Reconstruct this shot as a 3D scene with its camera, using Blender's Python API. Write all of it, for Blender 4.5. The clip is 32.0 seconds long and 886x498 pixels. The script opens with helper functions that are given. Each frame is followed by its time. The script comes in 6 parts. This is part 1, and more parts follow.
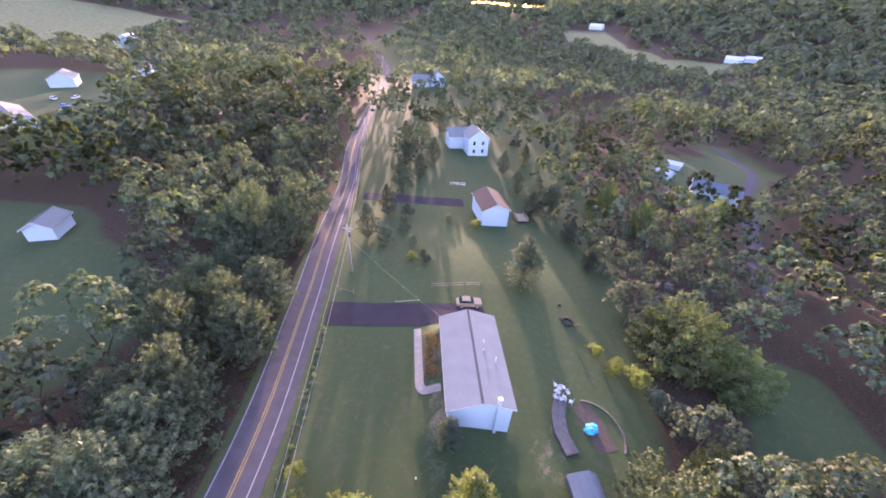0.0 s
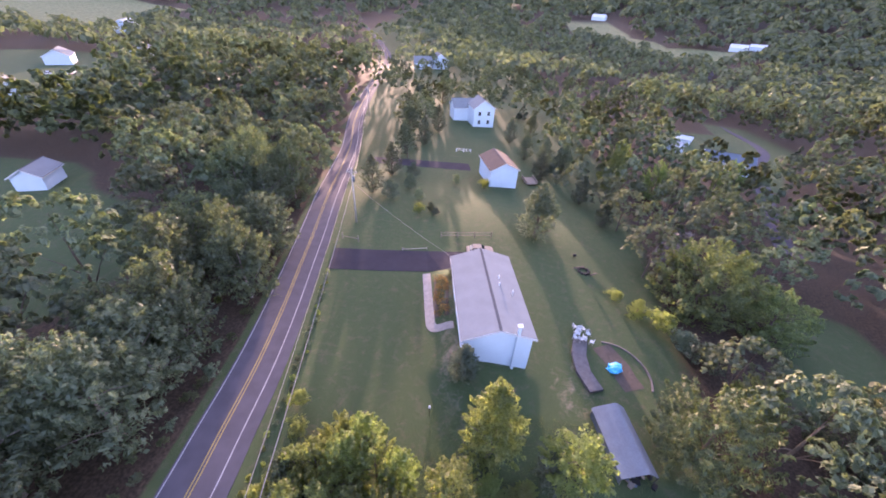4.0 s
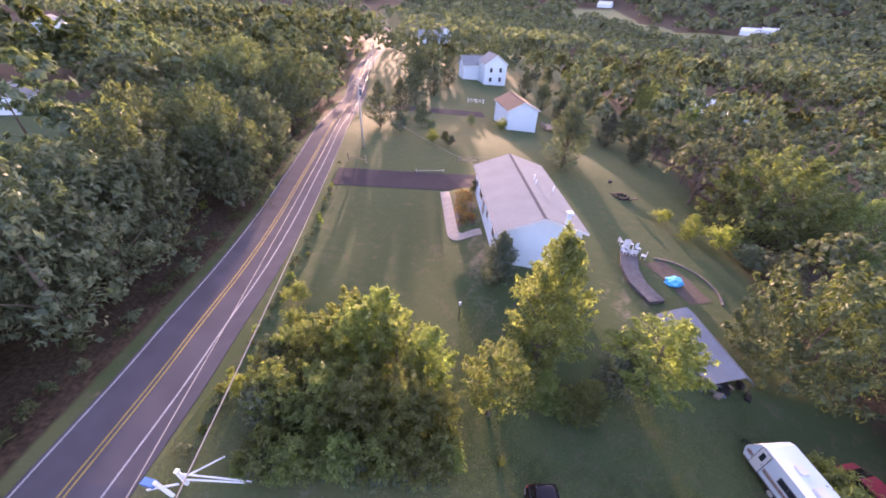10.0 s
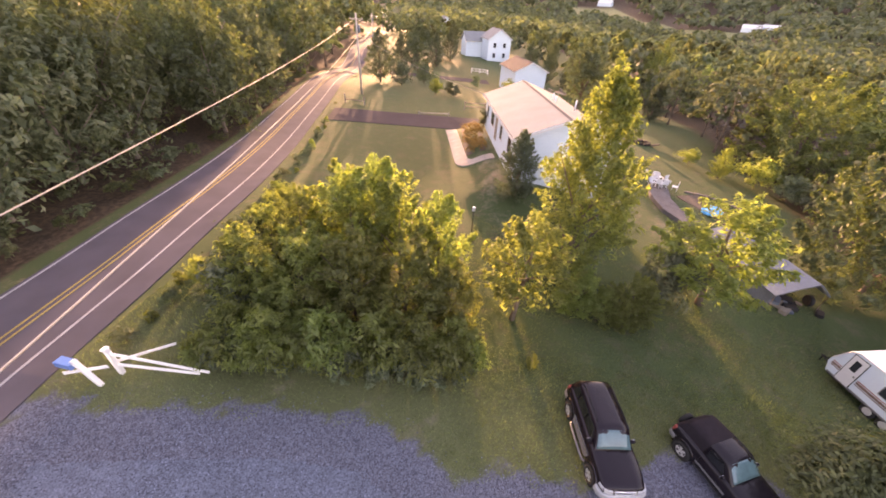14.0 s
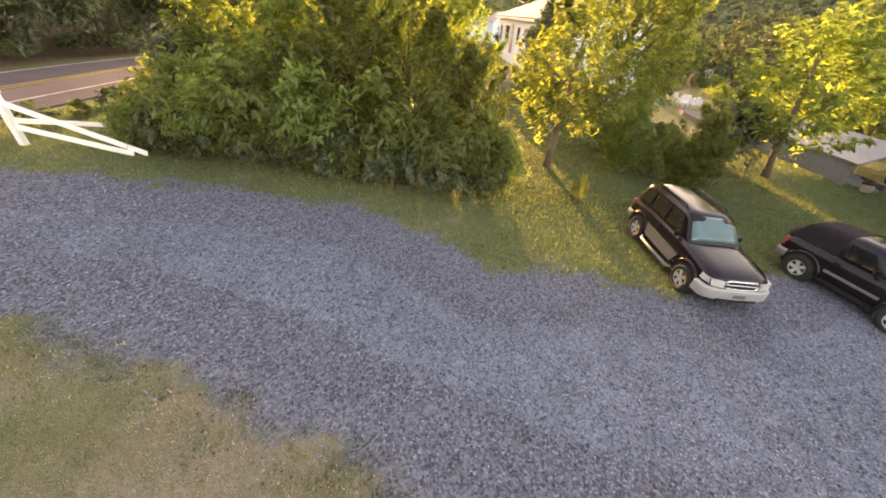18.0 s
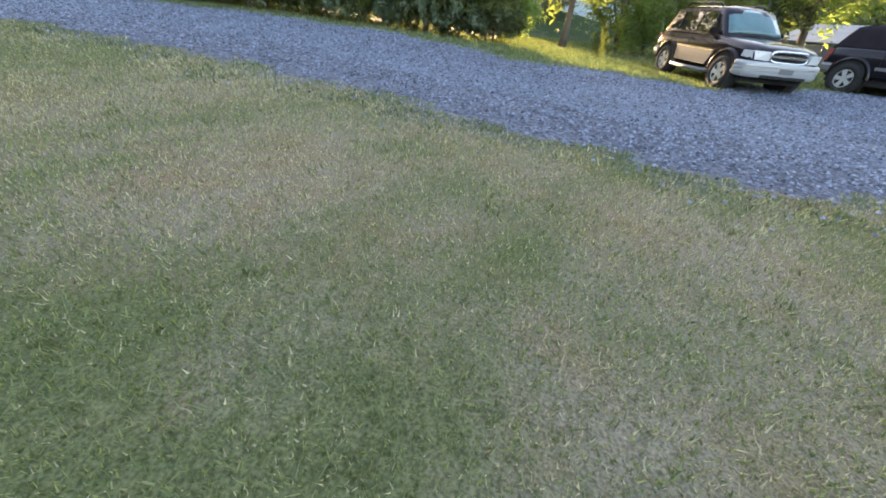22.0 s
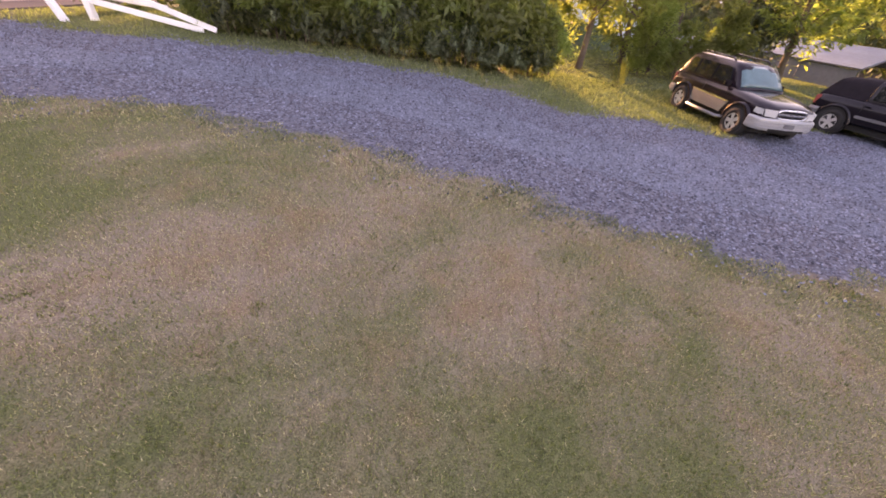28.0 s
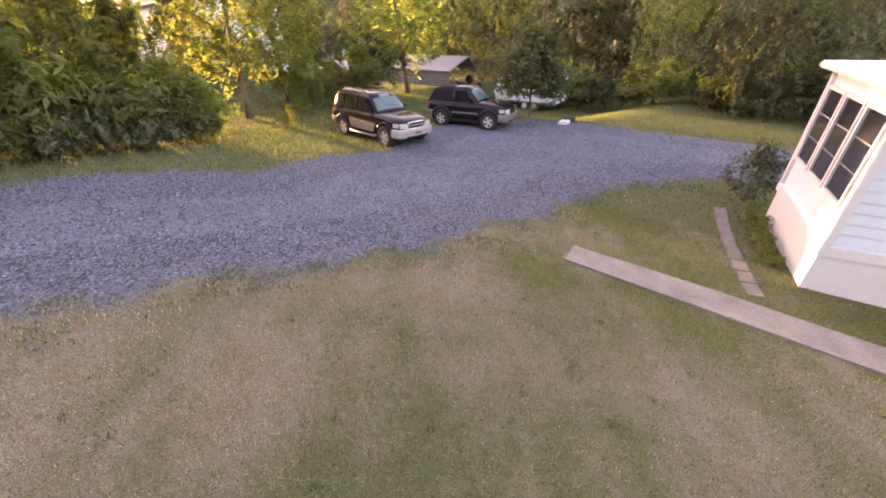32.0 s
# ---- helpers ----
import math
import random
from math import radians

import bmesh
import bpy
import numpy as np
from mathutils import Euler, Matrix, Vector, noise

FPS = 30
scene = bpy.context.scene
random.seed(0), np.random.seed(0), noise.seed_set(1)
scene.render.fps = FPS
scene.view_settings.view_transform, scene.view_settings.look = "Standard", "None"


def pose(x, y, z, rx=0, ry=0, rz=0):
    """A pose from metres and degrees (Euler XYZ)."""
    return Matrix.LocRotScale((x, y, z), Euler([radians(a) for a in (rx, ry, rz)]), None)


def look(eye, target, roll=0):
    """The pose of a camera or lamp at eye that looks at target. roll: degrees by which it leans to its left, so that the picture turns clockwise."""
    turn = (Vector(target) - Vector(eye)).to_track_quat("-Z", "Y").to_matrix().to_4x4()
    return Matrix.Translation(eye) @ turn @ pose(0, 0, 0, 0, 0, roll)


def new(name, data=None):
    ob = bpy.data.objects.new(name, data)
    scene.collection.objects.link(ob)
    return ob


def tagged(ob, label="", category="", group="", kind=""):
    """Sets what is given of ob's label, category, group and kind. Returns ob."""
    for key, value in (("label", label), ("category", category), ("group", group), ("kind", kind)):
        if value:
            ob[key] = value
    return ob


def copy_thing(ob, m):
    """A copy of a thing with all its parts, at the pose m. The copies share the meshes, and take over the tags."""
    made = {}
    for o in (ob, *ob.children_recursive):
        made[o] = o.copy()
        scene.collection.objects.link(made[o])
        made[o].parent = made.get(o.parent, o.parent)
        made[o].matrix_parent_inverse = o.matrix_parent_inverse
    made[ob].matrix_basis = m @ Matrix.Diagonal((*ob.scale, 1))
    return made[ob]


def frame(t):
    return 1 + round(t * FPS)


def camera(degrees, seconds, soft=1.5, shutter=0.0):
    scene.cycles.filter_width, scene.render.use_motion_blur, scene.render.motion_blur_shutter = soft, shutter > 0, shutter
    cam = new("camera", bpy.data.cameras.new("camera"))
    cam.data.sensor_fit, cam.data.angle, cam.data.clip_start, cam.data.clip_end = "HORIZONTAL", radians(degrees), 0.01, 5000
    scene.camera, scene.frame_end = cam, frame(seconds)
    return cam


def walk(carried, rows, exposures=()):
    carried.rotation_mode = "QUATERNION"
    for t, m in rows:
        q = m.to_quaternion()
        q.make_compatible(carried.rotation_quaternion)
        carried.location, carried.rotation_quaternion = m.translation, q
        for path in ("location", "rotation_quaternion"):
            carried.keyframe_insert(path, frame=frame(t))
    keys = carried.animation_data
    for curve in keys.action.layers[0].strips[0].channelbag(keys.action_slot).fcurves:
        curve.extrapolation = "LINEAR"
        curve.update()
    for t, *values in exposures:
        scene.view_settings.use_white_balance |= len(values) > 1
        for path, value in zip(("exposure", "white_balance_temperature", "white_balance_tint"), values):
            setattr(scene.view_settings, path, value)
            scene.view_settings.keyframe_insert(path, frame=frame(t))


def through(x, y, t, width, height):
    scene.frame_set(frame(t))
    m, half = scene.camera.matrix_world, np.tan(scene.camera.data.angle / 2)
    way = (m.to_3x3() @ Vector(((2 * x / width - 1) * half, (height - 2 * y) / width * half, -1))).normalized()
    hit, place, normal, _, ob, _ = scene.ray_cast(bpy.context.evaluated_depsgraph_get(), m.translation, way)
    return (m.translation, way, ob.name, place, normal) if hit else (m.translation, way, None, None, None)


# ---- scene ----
cam = camera(101.0, 32.0, soft=1.8)
PATH = [
    (0, (-1.278, -5.645, 41.902), (-1.451, -3.995, 40.786), 3.05),
    (1, (-1.213, -6.510, 40.270), (-1.386, -4.863, 39.149), 3.10),
    (2, (-1.296, -6.883, 38.061), (-1.469, -5.237, 36.938), 3.14),
    (3, (-1.550, -7.399, 35.633), (-1.721, -5.755, 34.507), 3.12),
    (3.5, (-1.838, -7.734, 34.469), (-2.010, -6.091, 33.342), 3.06),
    (5.5, (-2.547, -7.854, 30.140), (-2.726, -6.220, 29.001), 2.75),
    (6, (-2.751, -8.028, 29.177), (-2.933, -6.395, 28.035), 2.68),
    (7, (-3.011, -7.939, 26.999), (-3.190, -6.308, 25.855), 2.65),
    (8, (-3.256, -7.919, 25.100), (-3.435, -6.291, 23.953), 2.66),
    (9, (-3.534, -8.085, 23.266), (-3.717, -6.461, 22.113), 2.74),
    (10, (-3.860, -8.286, 20.938), (-4.041, -6.656, 19.793), 2.83),
    (11, (-4.022, -8.653, 19.024), (-4.201, -7.023, 17.880), 2.83),
    (12, (-4.095, -8.743, 17.032), (-4.275, -7.111, 15.890), 2.84),
    (13, (-4.175, -8.690, 15.063), (-4.355, -7.056, 13.924), 2.93),
    (14, (-4.194, -8.752, 13.057), (-4.372, -7.114, 11.922), 3.06),
    (14.5, (-4.273, -8.919, 12.052), (-4.448, -7.278, 10.921), 3.16),
    (16.5, (-4.694, -9.759, 7.936), (-4.838, -8.098, 6.832), 4.78),
    (17, (-4.646, -9.851, 6.887), (-4.794, -8.182, 5.794), 4.73),
    (17.5, (-4.394, -9.907, 5.851), (-4.565, -8.218, 4.792), 4.15),
    (18, (-4.395, -9.814, 5.132), (-4.571, -8.149, 4.038), 3.89),
    (18.5, (-4.257, -9.849, 4.290), (-4.450, -8.190, 3.189), 2.74),
    (19, (-4.203, -10.040, 3.625), (-4.383, -8.414, 2.474), 3.00),
    (19.5, (-4.142, -10.376, 3.022), (-4.315, -8.768, 1.844), 3.40),
    (20, (-4.058, -10.858, 2.335), (-4.241, -9.237, 1.177), 2.85),
    (20.5, (-3.969, -11.358, 1.633), (-4.182, -9.701, 0.534), 1.43),
    (21, (-4.024, -11.591, 1.190), (-4.248, -9.923, 0.110), 0.85),
    (22, (-4.233, -11.756, 1.229), (-4.460, -10.090, 0.147), 1.07),
    (23, (-4.565, -11.956, 1.508), (-4.788, -10.308, 0.397), 1.83),
    (24, (-5.088, -12.073, 1.803), (-5.267, -10.435, 0.669), 2.61),
    (25, (-5.584, -12.167, 2.028), (-5.762, -10.532, 0.890), 2.77),
    (25.5, (-5.722, -12.197, 2.156), (-5.897, -10.569, 1.006), 2.92),
    (27.5, (-6.060, -12.359, 2.671), (-6.227, -10.750, 1.494), 3.10),
    (28, (-6.210, -12.388, 2.748), (-6.306, -10.766, 1.581), 2.84),
    (28.5, (-6.323, -12.380, 2.828), (-6.297, -10.754, 1.663), 2.70),
    (29, (-6.219, -12.346, 2.838), (-6.003, -10.721, 1.693), 2.23),
    (29.5, (-6.166, -12.313, 2.877), (-5.698, -10.730, 1.748), 1.19),
    (30, (-6.132, -12.145, 2.992), (-5.364, -10.694, 1.850), 1.66),
    (30.5, (-5.987, -12.720, 3.290), (-5.052, -11.386, 2.130), -0.42),
    (31, (-5.854, -12.854, 3.323), (-4.857, -11.570, 2.158), -1.13),
    (32, (-5.633, -12.994, 3.494), (-4.599, -11.656, 2.426), -2.31),
]
EXPOSURES = [(0, 2.27, 5750, 57), (6, 2.19, 5850, 57), (9, 2.22, 6050, 60), (13, 2.36, 7500, 56), (17, 2.72, 10700, 48), (19, 2.45, 9000, 22), (20, 2.34, 6900, 14), (21, 2.58, 6800, 20), (25.5, 2.54, 6500, 34), (28, 2.5, 8500, 60), (30, 2.6, 9200, 56), (32, 2.62, 8700, 57)]
walk(cam, [(t, look(eye, target, roll)) for t, eye, target, roll in PATH], EXPOSURES)

# ---- world and sun ----
SUN_YAW, SUN_EL = 11.0, 4.7
world = bpy.data.worlds.new("sky")
scene.world = world
world.use_nodes = True
wn = world.node_tree.nodes
sky = wn.new("ShaderNodeTexSky")
sky.sky_type = "NISHITA"
sky.sun_disc = False
sky.sun_elevation = radians(SUN_EL)
sky.sun_rotation = radians(-SUN_YAW)
sky.air_density, sky.dust_density, sky.ozone_density = 1.0, 1.6, 1.0
wn["Background"].inputs["Strength"].default_value = 0.34
world.node_tree.links.new(sky.outputs["Color"], wn["Background"].inputs["Color"])
sun_dir = Vector((-math.sin(radians(SUN_YAW)) * math.cos(radians(SUN_EL)),
                  math.cos(radians(SUN_YAW)) * math.cos(radians(SUN_EL)), math.sin(radians(SUN_EL))))
sun = new("sun", bpy.data.lights.new("sun", "SUN"))
sun.data.energy, sun.data.angle, sun.data.color = 4.2, radians(0.6), (1.0, 0.76, 0.42)
sun.matrix_world = look(sun_dir * 100, (0, 0, 0))

# ---- terrain ----
def smooth(a, b, v):
    t = np.clip((v - a) / (b - a), 0, 1)
    return t * t * (3 - 2 * t)


def ground_z(x, y):
    x, y = np.asarray(x, float), np.asarray(y, float)
    k = .125 - .062 * smooth(-2, 26, y)
    left = 2.6 * np.tanh(-k * x / 2.6)
    right = -5 * np.tanh((.055 + .03 * smooth(5, 22, y)) * x / 5)
    z = np.where(x < 0, left, right) + .045 * np.clip(y + 2.5, -14, 0)
    z = z - 3.2 * smooth(45, 85, y) - 9 * smooth(90, 420, y) - 9 * smooth(30, 170, x) * smooth(10, 80, y)
    u, v = (x - .05) * .982 + (y - 25.35) * .191, -(x - .05) * .191 + (y - 25.35) * .982
    d = np.hypot(np.maximum(np.abs(u) - 3.6, 0), np.maximum(np.abs(v) - 7.0, 0))
    z = z + 1.5 * smooth(4.5, 0.3, d) * smooth(7, -3, u)
    r = np.hypot(x, y)
    z = z - 0.95 * smooth(7.5, 12, x) * smooth(-4.5, 0, y) * smooth(10, 6.5, y)
    return z + smooth(260, 1400, r) * (56 + 40 * smooth(-100, 700, x) + 14 * smooth(-200, -700, x))


def gz(x, y):
    return float(ground_z(x, y))


def inside(poly, x, y):
    """Signed distance to a polygon, positive inside."""
    x, y = np.asarray(x, float), np.asarray(y, float)
    hit, dist = np.zeros(x.shape, bool), np.full(x.shape, 1e9)
    for (ax, ay), (bx, by) in zip(poly, poly[1:] + poly[:1]):
        cross = ((ay > y) != (by > y)) & (x < (bx - ax) * (y - ay) / ((by - ay) or 1e-9) + ax)
        hit ^= cross
        t = np.clip(((x - ax) * (bx - ax) + (y - ay) * (by - ay)) / ((bx - ax) ** 2 + (by - ay) ** 2), 0, 1)
        dist = np.minimum(dist, np.hypot(x - ax - t * (bx - ax), y - ay - t * (by - ay)))
    return np.where(hit, dist, -dist)


def wobble(x, y, s, seed=0.0):
    """Cheap smooth noise, about -1 to 1."""
    x, y = x / s, y / s
    return (np.sin(1.7 * x + 2.3 * y + seed) + np.sin(-2.9 * x + 1.3 * y + 1.7 * seed + 2) + np.sin(4.1 * x + 3.7 * y + seed * .6)
            + np.sin(6.3 * x - 5.1 * y + 3 * seed)) / 3


ROAD = [(-18.5, -70), (-19.4, -30), (-20.4, -3), (-21.4, 7), (-22.7, 16), (-25.8, 31), (-28.6, 44), (-36.0, 75), (-39.5, 90), (-51, 134), (-80, 281), (-110, 380), (-170, 520)]


def road_x(y):
    ys, xs = [p[1] for p in ROAD], [p[0] for p in ROAD]
    return np.interp(y, ys, xs)


GRAVEL = [(-17.9, -3.4), (-15.9, -3.7), (-12.9, -3.0), (-9.6, -2.3), (-6.8, -2.2), (-5.2, -2.8), (-4.1, -3.4), (-2.4, -2.8), (-0.8, -2.8), (0.6, -2.9),
          (1.2, -1.5), (2.6, -1.7), (3.2, -1.0), (5.6, -0.8), (7.0, -1.7), (8.7, -3.2), (10.6, -6.6), (12.7, -10.6), (15.5, -18), (18, -30), (11, -30), (9.2, -18),
          (8.2, -13), (6.9, -10.3), (5.0, -9.2), (3.1, -8.5), (0.4, -8.6), (-2.9, -8.2), (-4.9, -7.8), (-7.7, -7.1), (-9.8, -6.8), (-12.1, -7.0),
          (-14.8, -8.0), (-16.6, -10.5)]
LEFT_LAWN = [(-52, 11), (-47, 16), (-46, 25), (-50, 33), (-60, 40), (-72, 44), (-78, 50), (-86, 54), (-112, 52), (-114, 5), (-62, 5)]
FAR_YARD = [(-132, 92), (-138, 118), (-188, 176), (-226, 208), (-290, 215), (-310, 160), (-205, 92), (-165, 82)]
VALE_YARD = [(60, 130), (68, 110), (90, 106), (110, 140), (124, 165), (131, 218), (112, 216), (104, 182), (80, 172), (64, 152)]
SIDE_GAP = [(35, 21), (44, 19), (54, 23), (54, 38), (47, 40), (39, 31)]


def mesh_object(name, verts, faces, material=None, parent=None, smoothed=False):
    me = bpy.data.meshes.new(name)
    me.from_pydata([tuple(v) for v in verts], [], [tuple(f) for f in faces])
    me.update()
    if material:
        me.materials.append(material)
    if smoothed:
        me.shade_smooth()
    ob = new(name, me)
    if parent is not None:
        ob.parent = parent
    return ob


def soup(name, verts, sides, material, parent=None, smoothed=False):
    """A mesh of loose faces with the same number of corners, from an array of corner points."""
    verts = np.asarray(verts, np.float32).reshape(-1, 3)
    n = len(verts) // sides
    me = bpy.data.meshes.new(name)
    me.vertices.add(len(verts))
    me.vertices.foreach_set("co", verts.ravel())
    me.loops.add(len(verts))
    me.loops.foreach_set("vertex_index", np.arange(len(verts), dtype=np.int32))
    me.polygons.add(n)
    me.polygons.foreach_set("loop_start", np.arange(0, len(verts), sides, dtype=np.int32))
    me.polygons.foreach_set("loop_total", np.full(n, sides, np.int32))
    me.update(calc_edges=True)
    me.materials.append(material)
    if name is None:
        return me
    ob = new(name, me)
    if parent is not None:
        ob.parent = parent
    return ob


# ---- materials ----
def material(name, color, rough=0.8, metal=0.0, vary=0.25, scale=6.0, fine=60.0, bump=0.0, island=0.0, tint=None, spec=0.4, cells=0.0):
    """A surface with two scales of variation in its colour and an optional relief."""
    m = bpy.data.materials.new(name)
    m.use_nodes = True
    nt = m.node_tree
    n, l = nt.nodes, nt.links
    b = n["Principled BSDF"]
    b.inputs["Roughness"].default_value, b.inputs["Metallic"].default_value = rough, metal
    b.inputs["Specular IOR Level"].default_value = spec
    co = n.new("ShaderNodeTexCoord")
    big, small = n.new("ShaderNodeTexNoise"), n.new("ShaderNodeTexNoise")
    for t, s in ((big, scale), (small, fine)):
        t.inputs["Scale"].default_value, t.inputs["Detail"].default_value = s, 4.0
        l.new(co.outputs["Object"], t.inputs["Vector"])
    add = n.new("ShaderNodeMath")
    add.operation = "ADD"
    l.new(big.outputs["Fac"], add.inputs[0])
    l.new(small.outputs["Fac"], add.inputs[1])
    ramp = n.new("ShaderNodeMapRange")
    ramp.inputs["From Min"].default_value, ramp.inputs["From Max"].default_value = 0.6, 1.4
    l.new(add.outputs[0], ramp.inputs["Value"])
    mix = n.new("ShaderNodeMix")
    mix.data_type = "RGBA"
    c = Vector(color)
    other = Vector(tint) if tint else c * (1 + vary)
    mix.inputs[6].default_value = (*(c * (1 - vary)), 1)
    mix.inputs[7].default_value = (*other, 1)
    l.new(ramp.outputs[0], mix.inputs[0])
    out = mix.outputs[2]
    if island:
        g = n.new("ShaderNodeNewGeometry")
        v = n.new("ShaderNodeMapRange")
        v.inputs["To Min"].default_value, v.inputs["To Max"].default_value = 1 - island, 1 + island
        l.new(g.outputs["Random Per Island"], v.inputs["Value"])
        hsv = n.new("ShaderNodeHueSaturation")
        l.new(v.outputs[0], hsv.inputs["Value"])
        l.new(out, hsv.inputs["Color"])
        out = hsv.outputs[0]
    if cells:
        vo, v, hsv = n.new("ShaderNodeTexVoronoi"), n.new("ShaderNodeMapRange"), n.new("ShaderNodeHueSaturation")
        vo.inputs["Scale"].default_value = cells
        l.new(co.outputs["Object"], vo.inputs["Vector"])
        v.inputs["To Min"].default_value, v.inputs["To Max"].default_value = 0.5, 1.55
        l.new(vo.outputs["Color"], v.inputs["Value"])
        l.new(v.outputs[0], hsv.inputs["Value"])
        l.new(out, hsv.inputs["Color"])
        out = hsv.outputs[0]
    l.new(out, b.inputs["Base Color"])
    if bump:
        bp = n.new("ShaderNodeBump")
        bp.inputs["Strength"].default_value, bp.inputs["Distance"].default_value = bump, 0.02
        l.new(small.outputs["Fac"], bp.inputs["Height"])
        l.new(bp.outputs[0], b.inputs["Normal"])
    return m


def leaf_material(name, dark, light, through=0.45, warm=None):
    """Leaves that scatter light and let some through; shade varies from leaf to leaf and tree to tree."""
    m = bpy.data.materials.new(name)
    m.use_nodes = True
    nt = m.node_tree
    n, l = nt.nodes, nt.links
    n.remove(n["Principled BSDF"])
    g, o = n.new("ShaderNodeNewGeometry"), n.new("ShaderNodeObjectInfo")
    mix = n.new("ShaderNodeMix")
    mix.data_type = "RGBA"
    mix.inputs[6].default_value, mix.inputs[7].default_value = (*dark, 1), (*light, 1)
    l.new(g.outputs["Random Per Island"], mix.inputs[0])
    hsv = n.new("ShaderNodeHueSaturation")
    for lo, hi, socket in ((0.49, 0.53, "Hue"), (0.78, 1.22, "Value")):
        r = n.new("ShaderNodeMapRange")
        r.inputs["To Min"].default_value, r.inputs["To Max"].default_value = lo, hi
        l.new(o.outputs["Random"], r.inputs["Value"])
        l.new(r.outputs[0], hsv.inputs[socket])
    l.new(mix.outputs[2], hsv.inputs["Color"])
    d, t, gl, m1, m2 = (n.new("ShaderNodeBsdfDiffuse"), n.new("ShaderNodeBsdfTranslucent"), n.new("ShaderNodeBsdfGlossy"), n.new("ShaderNodeMixShader"), n.new("ShaderNodeMixShader"))
    w = n.new("ShaderNodeMix")
    w.data_type, w.blend_type = "RGBA", "MULTIPLY"
    w.inputs[0].default_value = 1.0
    w.inputs[7].default_value = (*(warm or (1.2, 1.3, 0.55)), 1)
    l.new(hsv.outputs[0], w.inputs[6])
    l.new(hsv.outputs[0], d.inputs[0])
    l.new(w.outputs[2], t.inputs[0])
    gl.inputs["Roughness"].default_value = 0.45
    gl.inputs["Color"].default_value = (0.9, 0.95, 1.0, 1)
    m1.inputs[0].default_value, m2.inputs[0].default_value = through, 0.015
    l.new(d.outputs[0], m1.inputs[1])
    l.new(t.outputs[0], m1.inputs[2])
    l.new(m1.outputs[0], m2.inputs[1])
    l.new(gl.outputs[0], m2.inputs[2])
    l.new(m2.outputs[0], n["Material Output"].inputs["Surface"])
    return m


def ground_material():
    m = bpy.data.materials.new("ground")
    m.use_nodes = True
    nt = m.node_tree
    n, l = nt.nodes, nt.links
    b = n["Principled BSDF"]
    b.inputs["Roughness"].default_value, b.inputs["Specular IOR Level"].default_value = 0.95, 0.15
    co = n.new("ShaderNodeTexCoord")

    def noise_at(scale, detail=5.0):
        t = n.new("ShaderNodeTexNoise")
        t.inputs["Scale"].default_value, t.inputs["Detail"].default_value = scale, detail
        l.new(co.outputs["Object"], t.inputs["Vector"])
        return t.outputs["Fac"]

    def blend(fac, a, c, lo=0.35, hi=0.65):
        r = n.new("ShaderNodeMapRange")
        r.inputs["From Min"].default_value, r.inputs["From Max"].default_value = lo, hi
        l.new(fac, r.inputs["Value"])
        x = n.new("ShaderNodeMix")
        x.data_type = "RGBA"
        l.new(r.outputs[0], x.inputs[0])
        for s, v in ((6, a), (7, c)):
            if isinstance(v, tuple):
                x.inputs[s].default_value = (*v, 1)
            else:
                l.new(v, x.inputs[s])
        return x.outputs[2]

    def attribute(name):
        a = n.new("ShaderNodeAttribute")
        a.attribute_name = name
        return a.outputs["Fac"]

    def plus(a, c, k=1.0):
        x = n.new("ShaderNodeMath")
        x.operation = "MULTIPLY_ADD"
        l.new(c, x.inputs[0])
        x.inputs[1].default_value = k
        l.new(a, x.inputs[2])
        return x.outputs[0]

    fine, mid, wide = noise_at(85, 6.0), noise_at(4.0), noise_at(0.35)
    grass = blend(fine, (0.06, 0.075, 0.032), (0.155, 0.172, 0.08))
    lush = blend(fine, (0.034, 0.056, 0.023), (0.08, 0.112, 0.047))
    lush = blend(plus(noise_at(1.1), mid, 0.6), lush, blend(fine, (0.075, 0.068, 0.042), (0.145, 0.132, 0.085)), 0.82, 1.2)
    grass = blend(attribute("lush"), grass, lush, 0.2, 0.8)
    straw = blend(fine, (0.16, 0.132, 0.1), (0.31, 0.265, 0.205))
    straw = blend(plus(noise_at(1.7), mid, 0.5), straw, blend(fine, (0.14, 0.1, 0.062), (0.29, 0.215, 0.14)), 0.72, 1.0)
    lawn = blend(plus(plus(attribute("dry"), mid, 0.7), wide, 0.5), grass, straw, 0.75, 1.35)
    litter = blend(mid, (0.035, 0.028, 0.02), (0.085, 0.06, 0.04))
    base = blend(plus(attribute("forest"), mid, 0.5), lawn, litter, 0.6, 0.9)
    speck = n.new("ShaderNodeTexVoronoi")
    speck.inputs["Scale"].default_value = 30.0
    l.new(co.outputs["Object"], speck.inputs["Vector"])
    stone = blend(speck.outputs["Color"], (0.055, 0.06, 0.078), (0.19, 0.2, 0.245), 0.1, 0.9)
    stone = blend(noise_at(3.0), stone, (0.15, 0.155, 0.17), 0.62, 0.9)
    base = blend(plus(plus(attribute("gravel"), noise_at(2.2), 0.9), fine, 0.8), base, stone, 1.05, 1.35)
    field = blend(wide, (0.12, 0.14, 0.06), (0.22, 0.22, 0.11))
    base = blend(attribute("field"), base, field, 0.4, 0.6)
    l.new(base, b.inputs["Base Color"])
    bp = n.new("ShaderNodeBump")
    bp.inputs["Strength"].default_value, bp.inputs["Distance"].default_value = 0.6, 0.04
    l.new(plus(fine, mid, 0.6), bp.inputs["Height"])
    l.new(bp.outputs[0], b.inputs["Normal"])
    return m


